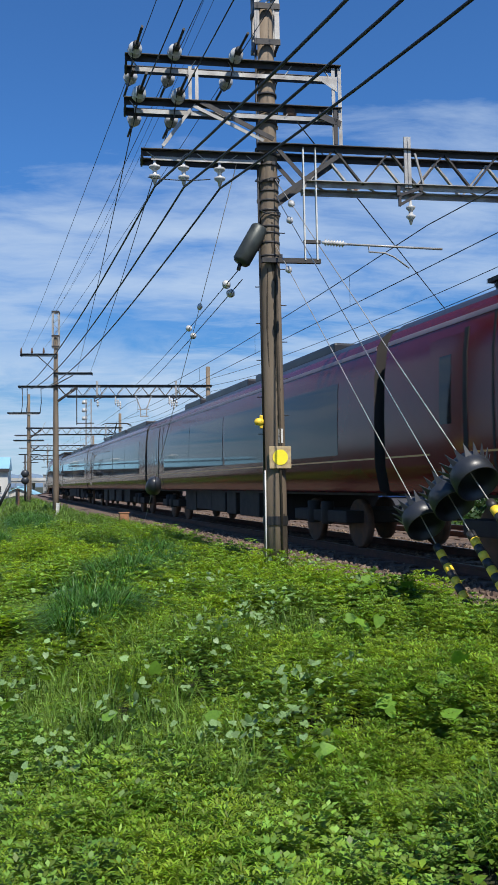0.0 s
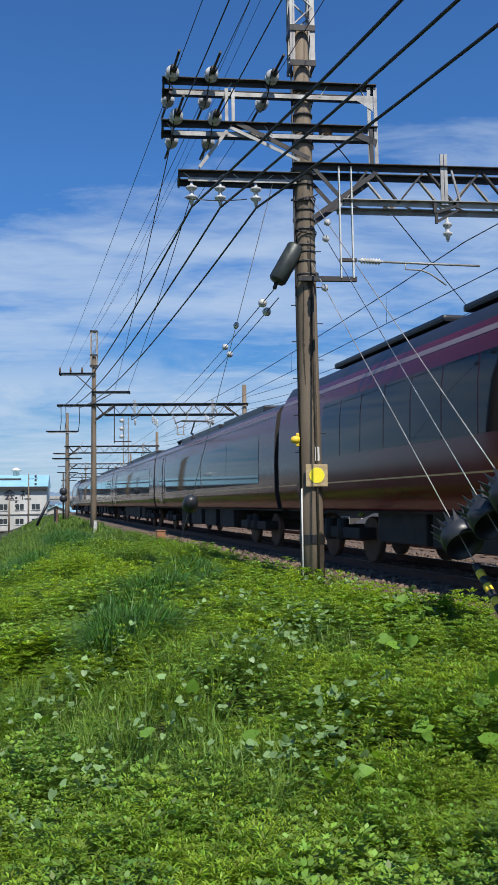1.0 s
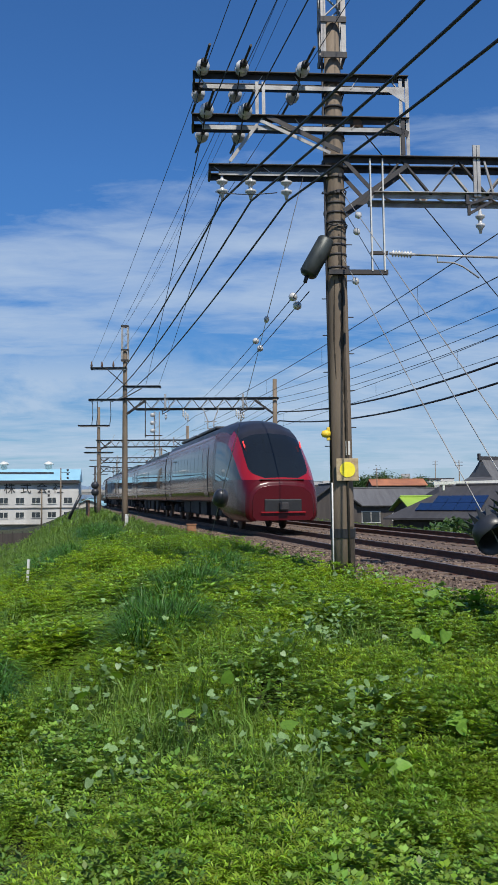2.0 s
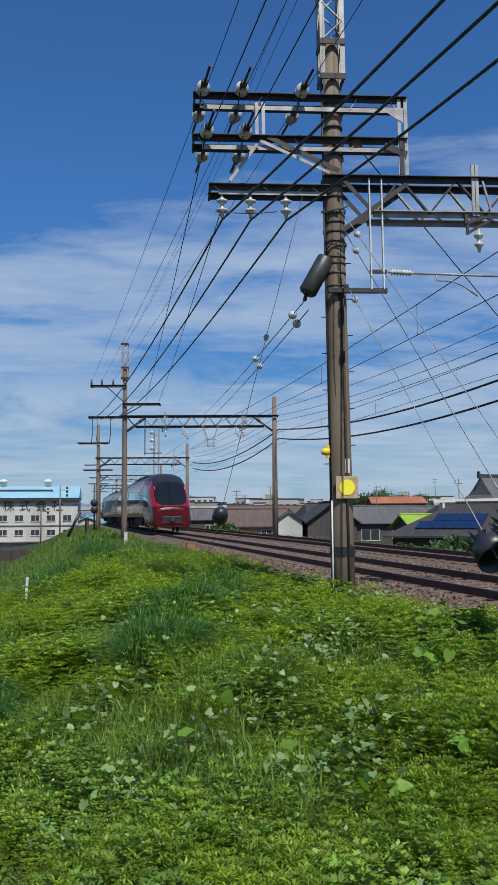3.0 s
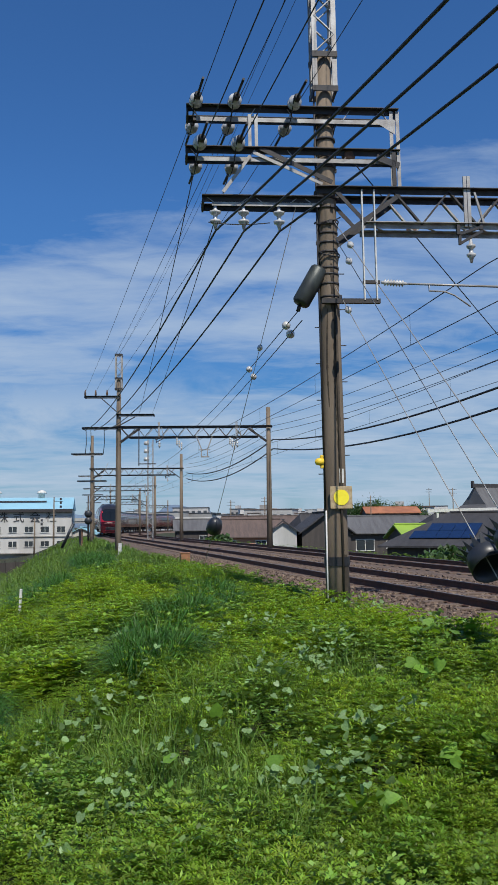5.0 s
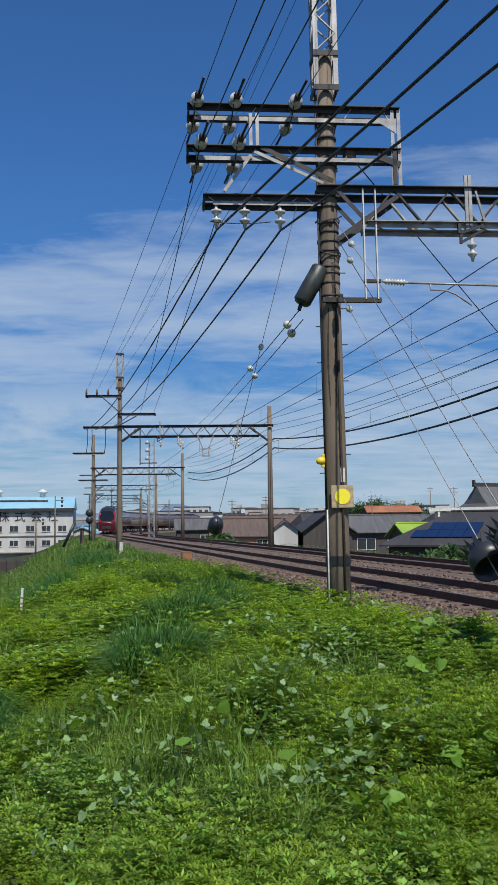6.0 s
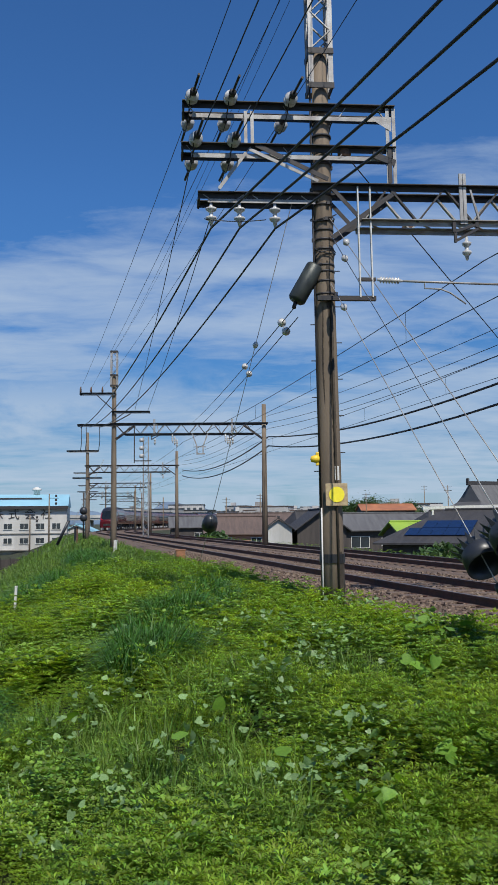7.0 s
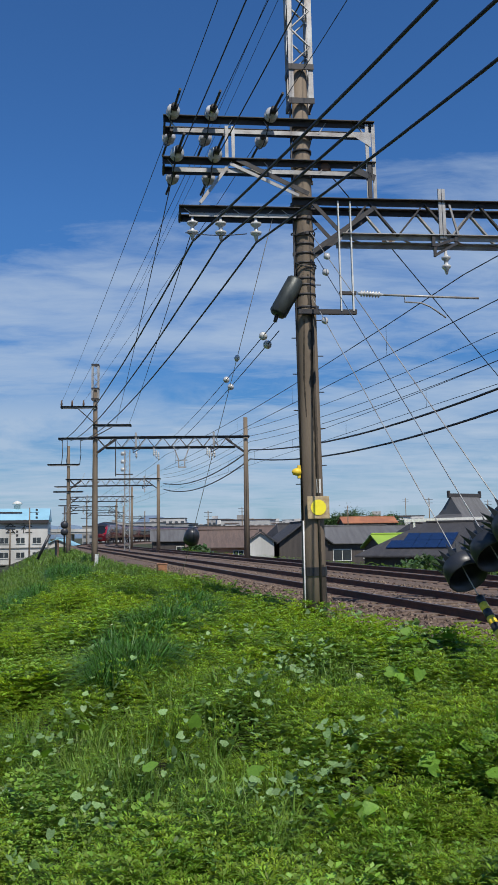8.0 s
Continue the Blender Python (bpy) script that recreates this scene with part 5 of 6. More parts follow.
# ---- loose ballast ----
r_ = np.random.default_rng(5)
cube = np.array([(x, y, z) for x in (-1, 1) for y in (-1, 1) for z in (-1, 1)], float)
CUBEF = np.array([(0, 1, 3, 2), (4, 6, 7, 5), (0, 4, 5, 1), (2, 3, 7, 6), (0, 2, 6, 4), (1, 5, 7, 3)])
count = 15000
ss = 5.0 + 34.0 * r_.uniform(0, 1, count) ** 1.6
pp = r_.uniform(4.5, 9.3, count)
top = np.interp(pp, [4.35, 4.75, 5.2, 5.6, 8.2, 8.7, 9.3], [-0.5, -0.34, -0.19, -0.165, -0.17, -0.24, -0.16])
free = (abs(pp - (P_NEAR - 0.75)) > 0.12) & (abs(pp - (P_NEAR + 0.75)) > 0.12)
ss, pp, top = ss[free], pp[free], top[free]
count = len(ss)
base = np.stack([ALONG.x * ss + ACROSS.x * pp, ALONG.y * ss + ACROSS.y * pp, top + 0.012], -1)
sz = r_.uniform(0.014, 0.036, (count, 1, 1)) * r_.uniform(0.6, 1.3, (count, 1, 3))
rot = r_.normal(0, 1, (count, 3, 3))
rot, _ = np.linalg.qr(rot)
co = np.einsum("nij,nkj->nki", rot, (cube[None] * r_.uniform(0.6, 1.0, (count, 8, 3))) * sz) + base[:, None]
me = bpy.data.meshes.new("ballast_stones")
me.from_pydata(co.reshape(-1, 3).tolist(), [], (CUBEF[None] + 8 * np.arange(count)[:, None, None]).reshape(-1, 4).tolist())
me.materials.append(STONE)
tagged(new("ballast_stones", me), "loose rust-brown crushed stones between and beside rails", "gravel", kind="stuff")

# ---- small things by the line ----
BROWNBOX = material("faded_orange_box", (0.36, 0.16, 0.075), (0.25, 0.12, 0.06), 0.7, scale=9, fine=60)
jb = thing("junction_box", "faded orange-brown trackside junction box on a stub", "box", pose(-2.1, 28.0, 0, 0, 0, 10))
part("cabinet", box(bmesh.new(), (0, 0, 0.07), (0.30, 0.26, 0.36), bevel=0.02), BROWNBOX, jb)
part("lid", box(bmesh.new(), (0, 0, 0.26), (0.34, 0.30, 0.03), bevel=0.008), BROWNBOX, jb)
part("stub", box(bmesh.new(), (0, 0, -0.3), (0.1, 0.1, 0.42)), RUSTSTEEL, jb)
for x, y, h, w in ((-4.5, 16.8, 0.75, 0.05), (-6.35, 42.0, 0.55, 0.16)):
    mk = thing("marker_post", "short white marker post in the grass", "post", pose(x, y, float(ground_z(x, y)), 0, 3, 0))
    part("post", box(bmesh.new(), (0, 0, h / 2 - 0.1), (w, w, h + 0.2), bevel=0.01), WHITE, mk)
    part("cap", box(bmesh.new(), (0, 0, h), (w * 1.1, w * 1.1, 0.03), bevel=0.008), WHITE, mk)
gg = thing("guy_sleeve", "black plastic sleeve on a slanting guy wire", "guy wire")
part("strand", tube(bmesh.new(), [(-11.6, 51.5, -1.6), (-8.5, 51.5, 5.0)], 0.012), GALV, gg)
part("sleeve", tube(bmesh.new(), [(-11.25, 51.4, -0.1), (-10.55, 51.4, 1.35)], 0.09, 12), RUBBER, gg)
sg = thing("railway_signal", "black trackside signal mast with two round heads", "signal", pose(-12.75, 67.76, 0, 0, 0, 8))
part("mast", tube(bmesh.new(), [(0, 0, -0.5), (0, 0, 3.6)], 0.07, 10), DARKSTEEL, sg)
for z in (1.5, 2.05):
    hd = part("signal_head", lathe(bmesh.new(), [(0.0, 0), (0.30, 0.0), (0.30, 0.04), (0.1, 0.12), (0.0, 0.12)], 20, pose(0, -0.1, z + 0.1, 90, 0, 0)), RUBBER, sg)
part("ladder", lattice(bmesh.new(), ((0.12, 0.1, -0.4), (0.12, 0.1, 3.5)), ((0.42, 0.1, -0.4), (0.42, 0.1, 3.5)), 0.03, 14, 0.03), DARKSTEEL, sg)
br = thing("steel_parapet", "rust-brown riveted girder beside the far track bed", "girder", pose(-12.6, 63.84, 0, 0, 0, 104))
part("web", box(bmesh.new(), (0, 0, 0.35), (3.2, 0.06, 1.2)), RUSTSTEEL, br)
for z in (-0.25, 0.95):
    part("flange", box(bmesh.new(), (0, 0, z), (3.3, 0.24, 0.04)), RUSTSTEEL, br)
for k in range(6):
    part("stiffener", box(bmesh.new(), (-1.5 + 0.6 * k, -0.07, 0.35), (0.04, 0.08, 1.16)), RUSTSTEEL, br)
# a steel lattice mast with drum lamps between the lines
for x, y, h in ((-8.6, 74.5, 9.0),):
    tw = thing("lattice_mast", "slim galvanised lattice mast beside the tracks", "mast", pose(x, y, -0.3), group="lattice masts")
    w = 0.22
    bm = bmesh.new()
    for sx in (-w, w):
        for sy in (-w, w):
            bar(bm, (sx, sy, 0), (sx, sy, h), 0.05)
    for sy in (-w, w):
        lattice(bm, ((-w, sy, 0.3), (-w, sy, h)), ((w, sy, 0.3), (w, sy, h)), 0.03, 22, 0.04)
    part("frame", bm, GALV, tw)
    for z in (h - 0.3, h - 1.0, h - 1.7):
        part("drum", lathe(bmesh.new(), [(0.0, -0.15), (0.2, -0.15), (0.24, 0.0), (0.2, 0.15), (0.0, 0.15)], 14, Matrix.Translation((-0.35, 0, z))), PORCELAIN, tw, "white drum insulator")

# ---- houses and works beyond ----
TILE = material("dark_roof_tile", (0.053, 0.050, 0.051), (0.034, 0.032, 0.033), 0.7, scale=1.0, fine=9, bump=0.6, depth=0.05, vary=0.3, stretch=(4, 0.6, 1))
GREYROOF = material("grey_sheet_roof", (0.124, 0.124, 0.124), (0.090, 0.086, 0.086), 0.6, scale=0.5, fine=9, bump=0.4, depth=0.04, vary=0.15, stretch=(4, 0.4, 1))
BROWNROOF = material("brown_roof_tile", (0.13, 0.09, 0.075), (0.09, 0.065, 0.055), 0.7, scale=0.8, fine=9, bump=0.5, depth=0.05, vary=0.25, stretch=(4, 0.6, 1))
LIME = material("lime_green_roof", (0.28, 0.42, 0.05), (0.24, 0.36, 0.05), 0.55, scale=0.6, fine=10, bump=0.1, vary=0.06)
ORANGE = material("orange_roof", (0.40, 0.16, 0.075), (0.28, 0.11, 0.055), 0.6, scale=0.5, fine=9, bump=0.3)
PLASTER = material("grey_render", (0.30, 0.28, 0.25), (0.2, 0.19, 0.17), 0.85, scale=0.6, fine=12, bump=0.1, stretch=(1, 1, 0.3))
DARKWALL = material("dark_timber_wall", (0.075, 0.064, 0.056), (0.049, 0.041, 0.038), 0.8, scale=0.8, fine=14, bump=0.2, stretch=(3, 3, 0.3))
WHITEWALL = material("white_render", (0.56, 0.55, 0.52), (0.40, 0.39, 0.36), 0.8, scale=0.35, fine=8, bump=0.1, vary=0.1, stretch=(1, 1, 0.25))
SALMON = material("salmon_wall", (0.52, 0.25, 0.17), (0.42, 0.2, 0.14), 0.8, scale=0.6, fine=12, bump=0.1)
PANE = material("house_glass", (0.04, 0.05, 0.055), (0.03, 0.035, 0.04), 0.12, scale=1, fine=9, bump=0, spec=0.8)
SOLAR = material("solar_cell", (0.010, 0.022, 0.07), (0.008, 0.016, 0.05), 0.18, scale=2, fine=20, bump=0, coat=0.5)
BLUEROOF = material("light_blue_roof", (0.30, 0.55, 0.66), (0.26, 0.48, 0.58), 0.5, scale=0.3, fine=8, bump=0.15, vary=0.08)
CITY = material("city_wall", (0.50, 0.49, 0.46), (0.36, 0.35, 0.34), 0.85, scale=0.1, fine=2, bump=0, each=0.35)
CITYGLASS = material("city_window", (0.07, 0.08, 0.09), (0.05, 0.06, 0.07), 0.3, scale=1, fine=3, bump=0)


def house(name, label, x, y, yaw, w, d, wall, ridge, roofmat, wallmat, base, windows=(), over=0.45, hip=0.0):
    """A house with a pitched roof whose ridge runs along its width. windows: (along, up, wide, high) on the front."""
    th = thing(name, label, "house", pose(x, y, base, 0, 0, yaw))
    bm = box(bmesh.new(), (0, 0, wall / 2 - 0.3), (w, d, wall + 0.6))
    part("wall", bm, wallmat, th)
    for s in (-1, 1) if not hip else ():
        bm = bmesh.new()
        bm.faces.new([bm.verts.new(v) for v in ((s * w / 2, -d / 2, wall), (s * w / 2, d / 2, wall), (s * (w / 2), 0, ridge - 0.12))][::s])
        part("gable", bm, wallmat, th)
    bm = bmesh.new()
    drop = over * (ridge - wall) / (d / 2)
    for t in (0.0, 0.14):
        e = w / 2 + over
        h = hip * w / 2
        vs = [(-e, -d / 2 - over, wall - drop + t), (e, -d / 2 - over, wall - drop + t), (e - h, 0, ridge + t), (-e + h, 0, ridge + t), (e, d / 2 + over, wall - drop + t), (-e, d / 2 + over, wall - drop + t)]
        V = [bm.verts.new(v) for v in vs]
        for f in ((0, 1, 2, 3), (3, 2, 4, 5), (1, 4, 2), (0, 3, 5)):
            if len(f) == 4 or hip:
                bm.faces.new([V[i] for i in (f if t else f[::-1])])
        if t == 0.0:
            low_ = V
    for i, j in ((0, 1), (1, 2), (2, 4), (4, 5), (5, 3), (3, 0)) if not hip else ((0, 1), (1, 4), (4, 5), (5, 0)):
        bm.faces.new((low_[i], low_[j], V[j], V[i]))
    roof = part("roof", bm, roofmat, th)
    part("ridge_cap", box(bmesh.new(), (0, 0, ridge + 0.2), (w + over * 1.6 - hip * w, 0.3, 0.16), bevel=0.04), roofmat, roof)
    for a, z, ww, hh in windows:
        win = part("window", box(bmesh.new(), (a, -d / 2 - 0.02, z), (ww, 0.05, hh)), PANE, th, "dark window")
        bm = bmesh.new()
        box(bm, (a, -d / 2 - 0.04, z - hh / 2), (ww + 0.16, 0.08, 0.08))
        box(bm, (a, -d / 2 - 0.04, z + hh / 2), (ww + 0.16, 0.08, 0.08))
        for s in (-0.5, 0, 0.5):
            box(bm, (a + s * ww, -d / 2 - 0.04, z), (0.07, 0.07, hh))
        part("window_frame", bm, WHITE, win, "pale window frame")
    return th


LOW = -2.85
sol = house("tiled_house", "house with a dark tiled roof carrying solar panels", 20.4, 69.4, -30, 14.5, 13.0, 2.35, 4.7, TILE, DARKWALL, LOW, ((-3, 1.3, 1.6, 1.1), (2, 1.3, 1.6, 1.1)), 0.6, 0.5)
pitch_ = math.degrees(math.atan2(2.55, 6.5))
for row, cols, off in ((0, 5, -5.2), (1, 4, -4.2)):
    for c in range(cols):
        pn = part("solar_panel", box(bmesh.new(), (0, 0, 0), (1.0, 1.5, 0.05), bevel=0.008), SOLAR, sol, "blue-black solar panel")
        yy = -6.0 + 1.55 * row * math.cos(radians(pitch_)) + 0.9
        pn.matrix_basis = pose(off + 1.03 * c, yy, 2.35 + (yy + 6.5) / 6.5 * 2.55 + 0.22, pitch_, 0, 0)
for c in range(4):
    for row in range(1):
        pn = part("solar_panel", box(bmesh.new(), (0, 0, 0), (1.0, 1.5, 0.05), bevel=0.008), SOLAR, sol)
        yy = -4.9 + 1.75 * row
        pn.matrix_basis = pose(2.2 + 1.05 * c - 0.9 * row, yy, 2.35 + (yy + 6.5) / 6.5 * 2.55 + 0.42, pitch_ + 8, 0, 0)
house("lime_roofed_shed", "low shed with a lime green sheet roof", 17.8, 82.88, 6, 7.0, 7.0, 2.6, 3.75, LIME, DARKWALL, LOW, (), 0.4)
house("long_grey_house", "long house under a grey sheet roof with sliding windows", 15.5, 117.6, 4, 12.5, 9.0, 2.9, 4.9, GREYROOF, DARKWALL, LOW,
      ((-3.5, 1.2, 1.8, 1.2), (-0.5, 1.2, 2.4, 1.5), (3.2, 1.2, 1.6, 1.0)), 0.6)
house("tiled_house", "gabled house with dark tiles end-on to the tracks", 8.2, 98.56, 96, 7.5, 5.5, 3.2, 5.2, TILE, DARKWALL, LOW, ((0, 1.6, 1.4, 1.0),), 0.5)
house("white_house", "small white gabled house with a dark roof", 3.85, 96.0, 88, 5.0, 2.9, 3.3, 4.35, TILE, WHITEWALL, LOW, (), 0.35)
house("salmon_house", "house with salmon walls below a brown tiled roof", -0.6, 116.48, 3, 9.0, 7.0, 2.6, 4.6, BROWNROOF, SALMON, LOW, ((-2, 1.5, 1.4, 0.9), (2, 1.5, 1.4, 0.9)), 0.5)
house("tiled_house", "low house with a dark brown tiled roof", 3.5, 151.2, 5, 16.0, 8.0, 3.2, 5.4, BROWNROOF, PLASTER, LOW, ((-5, 1.6, 1.6, 1.1), (0, 1.6, 1.6, 1.1), (5, 1.6, 1.6, 1.1)))
house("tiled_house", "grey tiled house in a row behind the tracks", 12.2, 143.36, 20, 10.0, 8.0, 3.0, 5.6, TILE, PLASTER, LOW, ((-2, 1.6, 1.6, 1.1),), 0.5, 0.3)
house("tiled_house", "grey tiled house in a row behind the tracks", 32.5, 125.44, 12, 15.0, 9.0, 3.0, 5.2, TILE, PLASTER, LOW, ((-2, 1.6, 1.6, 1.1),), 0.5, 0.3)
house("grey_house", "low building with a pale grey metal roof", 24.5, 136.64, 6, 12.0, 8.0, 3.6, 5.0, GREYROOF, PLASTER, LOW, ((-2, 1.6, 1.6, 1.1),))
house("grey_house", "low building with a pale grey metal roof", -6.5, 156.8, 6, 14.0, 8.0, 3.2, 5.0, GREYROOF, DARKWALL, LOW, ((-2, 1.6, 1.6, 1.1),))
house("long_orange_house", "long low building with an orange roof", 38.0, 229.6, 2, 14.0, 9.0, 6.8, 8.3, ORANGE, DARKWALL, LOW, ((-4, 4.6, 2, 1.4), (0, 4.6, 2, 1.4), (4, 4.6, 2, 1.4)))
# a temple hall: curved hipped roof with a raised gable
tp = thing("temple_hall", "temple hall with a sweeping grey tiled roof", "temple", pose(57.5, 203.84, LOW, 0, 0, 28))
part("wall", box(bmesh.new(), (0, 0, 2.9), (10.0, 10.0, 6.4)), DARKWALL, tp)
bm = bmesh.new()
rings = []
for k in range(9):
    f = k / 8
    e = 7.6 * (1 - f) + 2.2 * f
    z = 6.4 + 6.0 * f ** 1.7
    ex = e if k < 5 else 7.6 * (1 - 0.5) + 2.2 * 0.5 - 0.1 * (k - 4)
    ey = (7.6 * (1 - f) + 0.25 * f)
    rings.append([bm.verts.new(v) for v in ((-ex, -ey, z), (ex, -ey, z), (ex, ey, z), (-ex, ey, z))])
for ra, rb in zip(rings, rings[1:]):
    for k in range(4):
        bm.faces.new((ra[k], ra[(k + 1) % 4], rb[(k + 1) % 4], rb[k]))
bm.faces.new(rings[-1])
bm.faces.new(rings[0][::-1])
part("roof", bm, GREYROOF, tp, "sweeping grey tiled roof")
part("ridge", box(bmesh.new(), (0, 0, 12.7), (10.0, 0.7, 1.0), bevel=0.1), TILE, tp)
for s in (-1, 1):
    part("ridge_end", box(bmesh.new(), (s * 5.0, 0, 13.0), (0.5, 0.8, 1.7), bevel=0.15), TILE, tp)
# a white pipe rail on posts behind the tiled house
wp = thing("white_pipe_rail", "long white horizontal beam on posts behind roofs", "beam")
part("beam", bar(bmesh.new(), (17.8, 85.0, 2.35), (31.0, 85.0, 2.6), 0.3, 0.3), WHITE, wp)
for x in (18.8, 25, 30.5):
    part("post", bar(bmesh.new(), (x, 85, -2.85), (x, 85, 2.3), 0.2), WHITE, wp)

# the works on the other side
fc = thing("factory", "white factory with a pale blue roof and company sign", "factory", pose(-46.5, 136.64, -3.7, 0, 0, 10))
W_, D_, H_ = 36.0, 16.0, 7.6
part("wall", box(bmesh.new(), (0, 0, H_ / 2 - 0.3), (W_, D_, H_ + 0.6)), WHITEWALL, fc, "streaked white wall")
bm = bmesh.new()
V = [bm.verts.new(v) for v in ((-W_ / 2 - 0.4, -D_ / 2 - 0.5, H_), (W_ / 2 + 0.2, -D_ / 2 - 0.5, H_), (W_ / 2 + 0.2, -1, H_ + 2.0), (-W_ / 2 - 0.4, -1, H_ + 2.0),
                               (W_ / 2 + 0.2, D_ / 2 + 0.5, H_), (-W_ / 2 - 0.4, D_ / 2 + 0.5, H_))]
for f in ((0, 1, 2, 3), (3, 2, 4, 5), (1, 4, 2), (0, 3, 5), (0, 5, 4, 1)):
    bm.faces.new([V[i] for i in f])
part("roof", bm, BLUEROOF, fc, "pale blue sheet roof")
part("eaves_band", box(bmesh.new(), (0, -D_ / 2 - 0.35, H_ - 0.25), (W_ + 0.3, 0.5, 0.45)), DARKSTEEL, fc)
part("snow_bar", box(bmesh.new(), (-2, -D_ / 2 + 3.5, H_ + 1.25), (W_ - 4, 0.15, 0.25)), DARKSTEEL, fc)
for x in (-4, 6, 13):
    part("roof_vent", lathe(bmesh.new(), [(0.5, 0), (0.5, 0.7), (0.8, 0.75), (0.75, 1.0), (0.2, 1.3), (0.0, 1.35)], 14, Matrix.Translation((x, -1, H_ + 1.9))), WHITE, fc, "white roof vent")
for z, hh, ww in ((4.5, 0.85, 1.2), (2.3, 0.8, 1.2)):
    for k in range(14):
        x = W_ / 2 - 1.6 - 2.4 * k
        win = part("window", box(bmesh.new(), (x, -D_ / 2 - 0.02, z), (ww, 0.06, hh)), PANE, fc, "dark window")
        part("window_frame", box(bmesh.new(), (x, -D_ / 2 - 0.05, z), (0.06, 0.06, hh)), WHITE, win)
        part("sill", box(bmesh.new(), (x, -D_ / 2 - 0.06, z - hh / 2 - 0.05), (ww + 0.2, 0.12, 0.08)), WHITE, win)
part("ledge", box(bmesh.new(), (0, -D_ / 2 - 0.08, 3.4), (W_, 0.16, 0.12)), PLASTER, fc)
part("canopy", box(bmesh.new(), (0, -D_ / 2 - 0.5, 0.9), (W_, 1.0, 0.12)), PLASTER, fc)
for k, ch in enumerate("株式会社"):
    cu = bpy.data.curves.new("sign_letter", "FONT")
    cu.body, cu.size, cu.extrude, cu.align_x = ch, 1.75, 0.02, "CENTER"
    tmp = bpy.data.objects.new("sign_letter", cu)
    scene.collection.objects.link(tmp)
    me = bpy.data.meshes.new_from_object(tmp.evaluated_get(bpy.context.evaluated_depsgraph_get()))
    bpy.data.objects.remove(tmp)
    me.materials.clear()
    me.materials.append(DARKSTEEL)
    ob = tagged(new("sign_letter", me), "dark sign letter")
    ob.parent = fc
    ob.matrix_basis = pose(W_ / 2 - 3.1 - 2.42 * (3 - k), -D_ / 2 - 0.06, 5.75, 90, 0, 0)
sh = house("blue_roofed_shed", "small white shed with a pale blue roof", -27.0, 141.12, 90, 7.0, 4.6, 3.6, 4.6, BLUEROOF, WHITEWALL, -3.7, ((0, 1.6, 1.6, 1.0),), 0.3)
for x, y, h in ((-25.6, 112.0, 8.8), (-27.6, 110.0, 6.0)):
    lp = thing("street_lamp", "thin grey street pole with a small lamp arm", "lamp post", pose(x, y, -3.7), group="street poles")
    part("pole", lathe(bmesh.new(), [(0.13, 0), (0.11, h * 0.6), (0.07, h)], 10), CONCRETE, lp)
    part("arm", bar(bmesh.new(), (0, 0, h - 0.6), (1.2, 0, h - 0.6), 0.06), DARKSTEEL, lp)
    for z in (0.3, 0.8, 1.3):
        part("fitting", box(bmesh.new(), (0.9, 0, h - z), (0.25, 0.2, 0.3), bevel=0.03), DARKSTEEL, lp)
fn = thing("boundary_fence", "dark grey slatted boundary fence along the works", "fence", pose(-31.0, 73.92, -3.65, 0, 0, 40))
for k in range(26):
    part("panel", box(bmesh.new(), (-13 + k, 0, 0.75), (0.94, 0.05, 1.5)), DARKWALL, fn)
    part("post", box(bmesh.new(), (-13.5 + k, 0.06, 0.8), (0.07, 0.07, 1.7)), DARKSTEEL, fn)

# elevated line across the distance
vd = thing("viaduct", "long pale concrete viaduct across the town", "viaduct", pose(-10, 296.8, LOW, 0, 0, -1))
part("deck", box(bmesh.new(), (0, 0, 5.6), (170, 9, 0.9)), CITY, vd)
part("parapet", box(bmesh.new(), (0, -4.6, 6.4), (170, 0.25, 1.0)), WHITEWALL, vd)
for k in range(18):
    part("pier", box(bmesh.new(), (-82 + 9.6 * k, 0, 2.5), (1.2, 5, 5.6)), CITY, vd)

# the town
cr = random.Random(21)
for k in range(120):
    y = cr.uniform(258, 850)
    x = cr.uniform(-0.15, 0.38) * y
    if abs(y - 297) < 14:
        y += 30
    if rail_point(0, 0)[0].y > y or (x < -0.03 * y and y < 370):
        continue
    w, d, h = cr.uniform(7, 20), cr.uniform(7, 14), cr.uniform(4.5, 8.5) + 0.010 * y * cr.uniform(0.2, 1.4)
    b = thing("town_building", "distant pale town building with rows of windows", "building", pose(x, y, -3.2, 0, 0, cr.uniform(-25, 25)), group="town buildings")
    part("wall", box(bmesh.new(), (0, 0, h / 2), (w, d, h)), CITY, b)
    part("roof", box(bmesh.new(), (0, 0, h + 0.15), (w + 0.4, d + 0.4, 0.3)), cr.choice((TILE, GREYROOF, CITY, BROWNROOF)), b)
    if cr.random() < 0.5:
        part("rooftop_hut", box(bmesh.new(), (w * cr.uniform(-0.3, 0.3), 0, h + 1.1), (2.4, 2.4, 1.8)), CITY, b)
    if y < 580:
        n = max(2, int(w / 2.6))
        for fz in range(int(h / 3)):
            for i in range(n):
                win = box(bmesh.new(), (-w / 2 + (i + 0.5) * w / n, -d / 2 - 0.03, 1.6 + 3 * fz), (w / n * 0.55, 0.08, 1.2))
                part("window", win, CITYGLASS, b)

# trees behind the orange roof
LEAF = material("tree_leaf", (0.05, 0.10, 0.025), (0.035, 0.075, 0.02), 0.6, scale=0.8, fine=5, bump=0, island=True, each=0.35, through_light=0.25)
BARK = material("bark", (0.10, 0.075, 0.05), (0.07, 0.05, 0.04), 0.9, scale=3, fine=20)


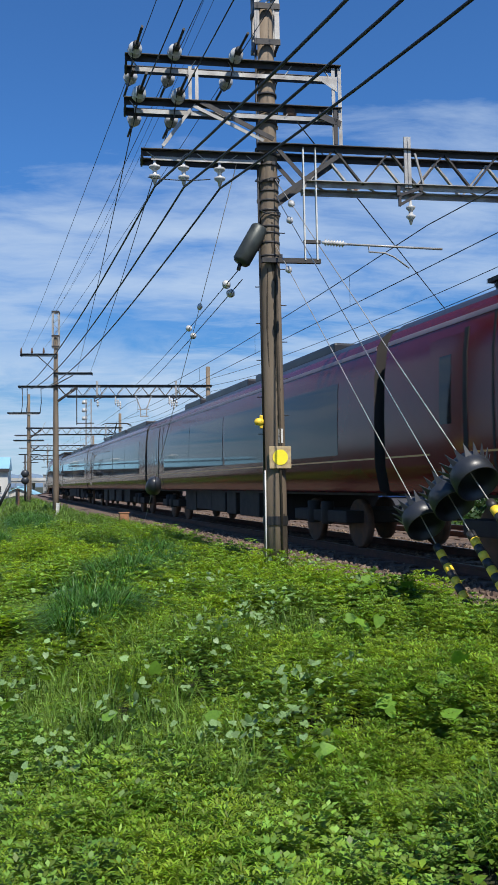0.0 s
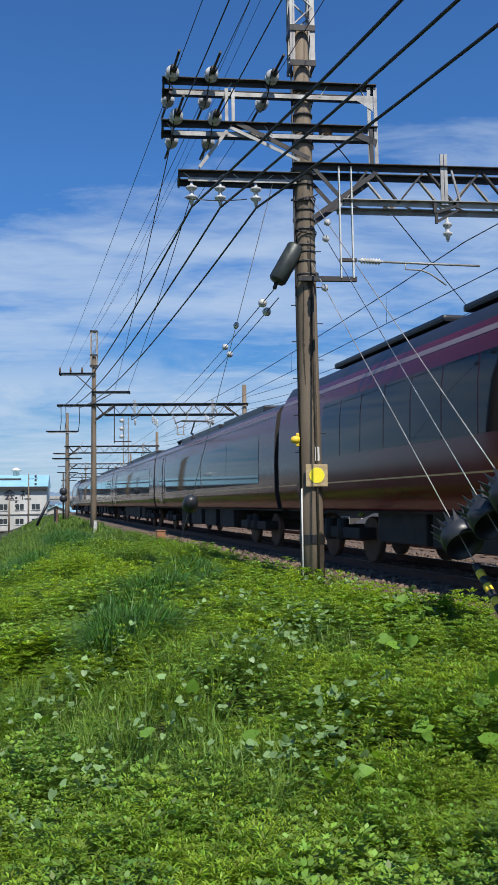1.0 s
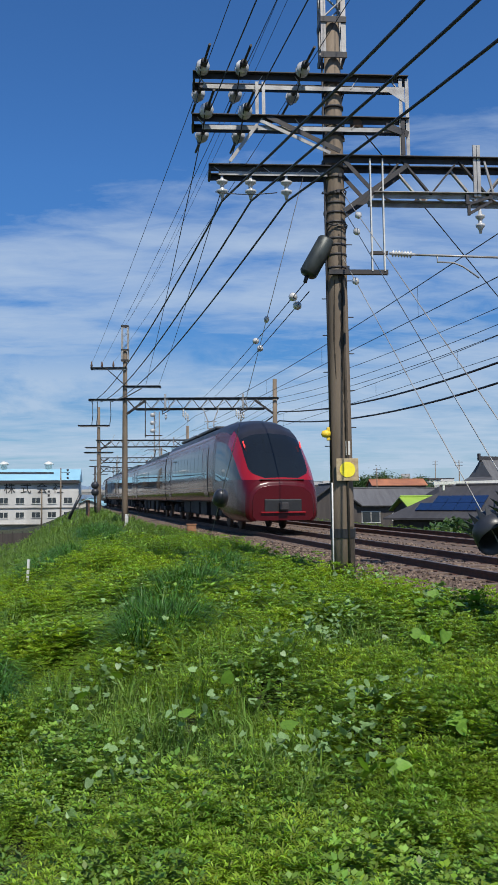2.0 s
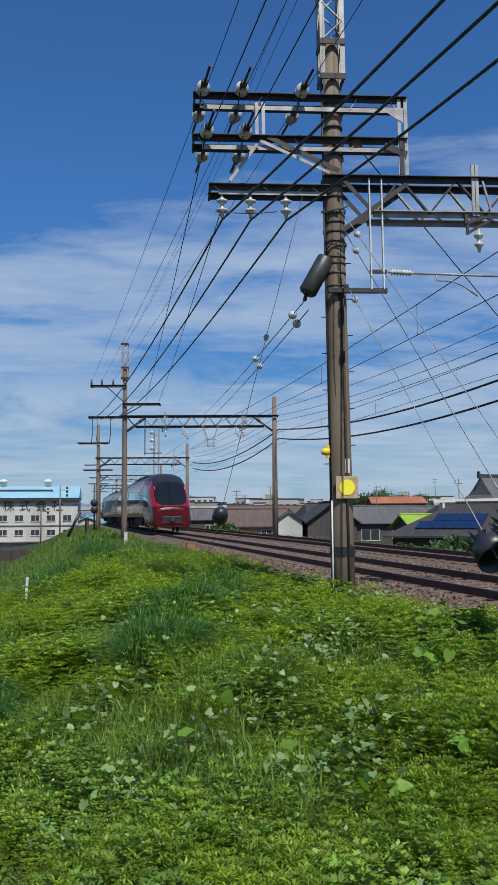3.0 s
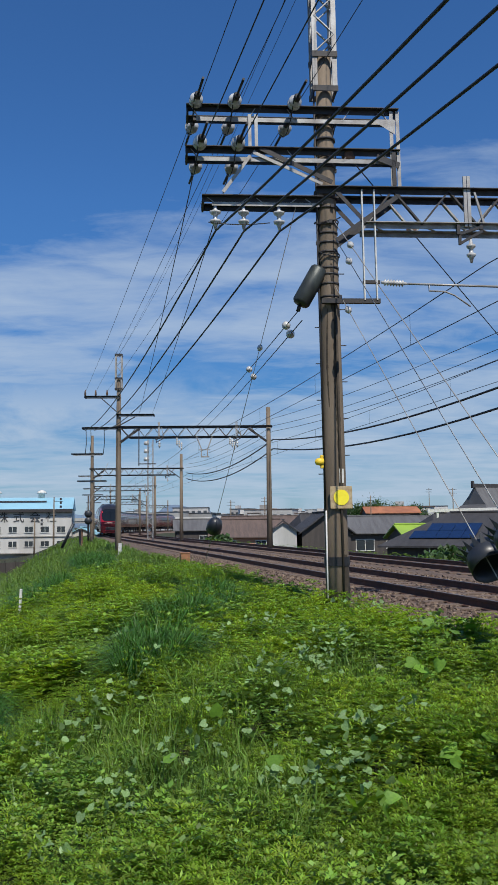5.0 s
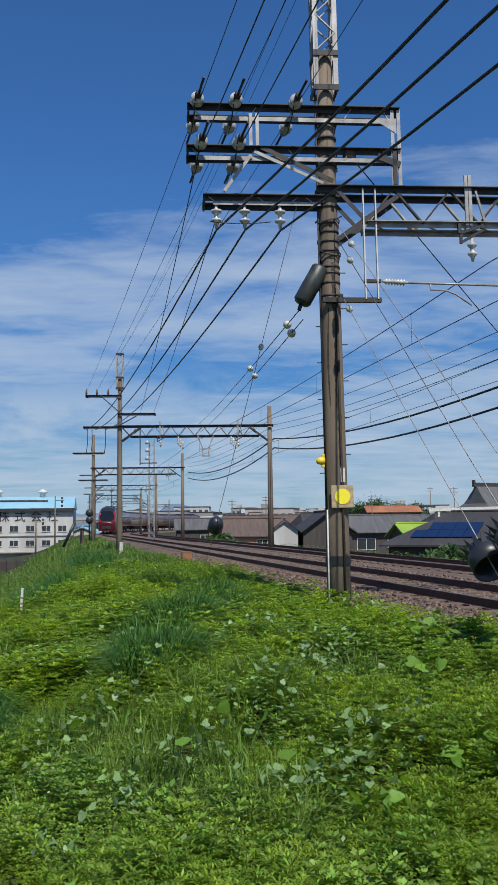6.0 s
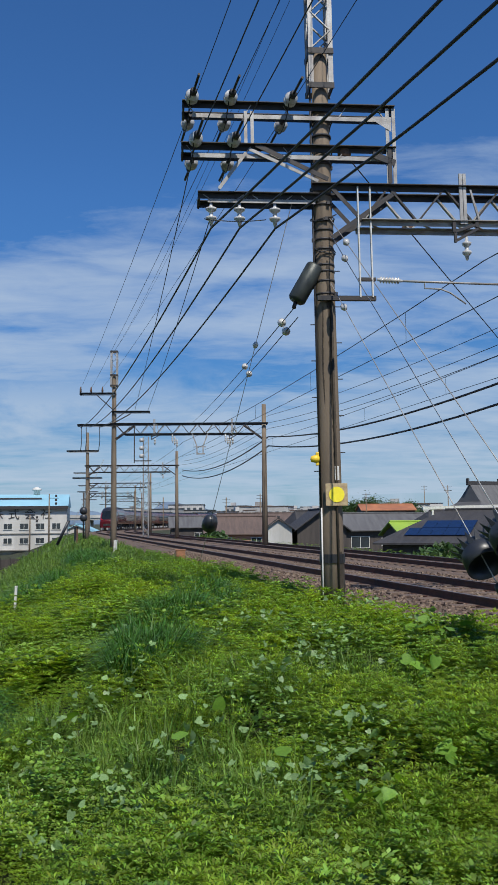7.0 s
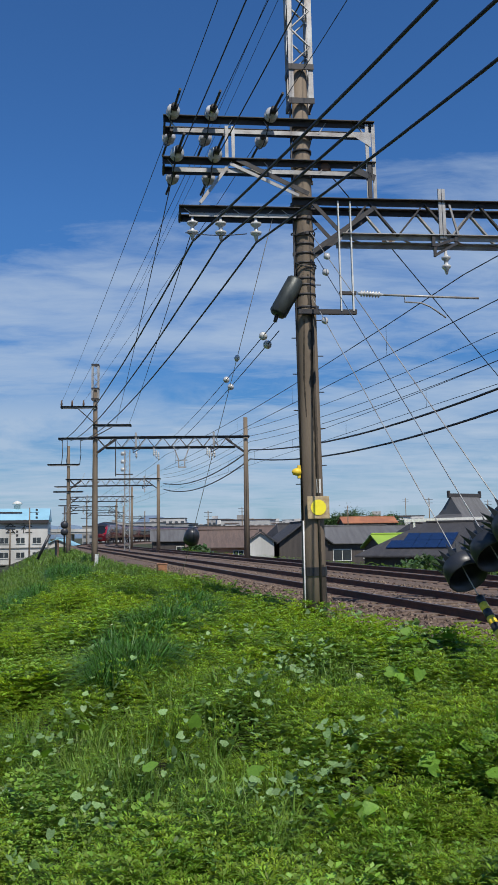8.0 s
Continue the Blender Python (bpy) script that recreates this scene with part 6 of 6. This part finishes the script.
def tree(x, y, base, h, r, seed):
    q = np.random.default_rng(seed)
    th = thing("tree", "dense dark green broadleaf tree", "tree", pose(x, y, base), group="trees")
    bm = tube(bmesh.new(), [(0, 0, 0), (0.1, 0, h * 0.3), (0.0, 0.1, h * 0.6)], 0.25, 8)
    for k in range(6):
        a = k * 1.05
        tube(bm, [(0, 0, h * 0.4), (math.cos(a) * r * 0.6, math.sin(a) * r * 0.6, h * (0.6 + 0.05 * k))], 0.09, 6)
    part("trunk", bm, BARK, th)
    n = 4200
    lobes = q.normal(0, 1, (9, 3)) * (r * 0.45, r * 0.45, h * 0.14) + (0, 0, h * 0.68)
    c = lobes[q.integers(0, 9, n)] + q.normal(0, 1, (n, 3)) * (r * 0.27, r * 0.27, h * 0.10)
    ax = q.normal(0, 1, (n, 2, 3))
    ax /= np.linalg.norm(ax, axis=2, keepdims=True)
    k = 0.30 * q.uniform(0.6, 1.3, (n, 1))
    co = np.stack([c - ax[:, 0] * k, c + ax[:, 1] * k * 0.6, c + ax[:, 0] * k, c - ax[:, 1] * k * 0.6], 1)
    me = bpy.data.meshes.new("crown")
    me.from_pydata(co.reshape(-1, 3).tolist(), [], np.arange(n * 4).reshape(-1, 4).tolist())
    me.materials.append(LEAF)
    ob = new("crown", me)
    ob.parent = th


for k, (x, y, h, r) in enumerate(((35.0, 255, 10.2, 5), (39.5, 260, 9.4, 5), (31.5, 253, 9.0, 4), (45.5, 255, 9.2, 5), (49, 260, 9, 4), (-3.5, 103, 2.4, 1.6), (13.2, 58, 2.3, 1.6), (16.5, 57, 2.1, 1.5), (19.5, 57, 2.2, 1.5))):
    tree(x, y, LOW, h, r, 100 + k)
for x, y, h in ((30.5, 213.0, 11.0), (47.0, 196.0, 12.0), (57.0, 269.0, 15.0), (4.0, 213.0, 11.0), (66, 213, 12), (-4.0, 190, 9.5)):
    up = thing("utility_pole", "slim concrete utility pole with cross-arms", "pole", pose(x, y, LOW), group="utility poles")
    part("pole", lathe(bmesh.new(), [(0.16, 0), (0.1, h)], 8), CONCRETE, up)
    for z in (0.4, 1.2):
        part("cross_arm", bar(bmesh.new(), (-0.9, 0, h - z), (0.9, 0, h - z), 0.09), DARKSTEEL, up)
# hills at the skyline, the blue of distance haze put into their colour
HILL = material("hazy_hill", (0.13, 0.19, 0.27), (0.11, 0.16, 0.24), 0.95, scale=0.004, fine=0.02, bump=0, vary=0.1)
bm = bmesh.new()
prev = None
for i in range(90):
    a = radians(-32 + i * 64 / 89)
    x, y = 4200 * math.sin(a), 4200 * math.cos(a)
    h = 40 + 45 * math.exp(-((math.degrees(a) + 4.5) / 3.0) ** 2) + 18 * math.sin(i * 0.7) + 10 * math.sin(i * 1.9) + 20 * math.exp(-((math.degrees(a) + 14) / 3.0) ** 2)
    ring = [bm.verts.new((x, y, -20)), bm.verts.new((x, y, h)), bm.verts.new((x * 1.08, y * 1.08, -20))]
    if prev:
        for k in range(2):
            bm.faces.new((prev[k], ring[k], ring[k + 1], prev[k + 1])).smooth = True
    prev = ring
tagged(part("backdrop_hills", bm, HILL), "low hills on the horizon in haze-blue colour", "hills", kind="structure")


motions()
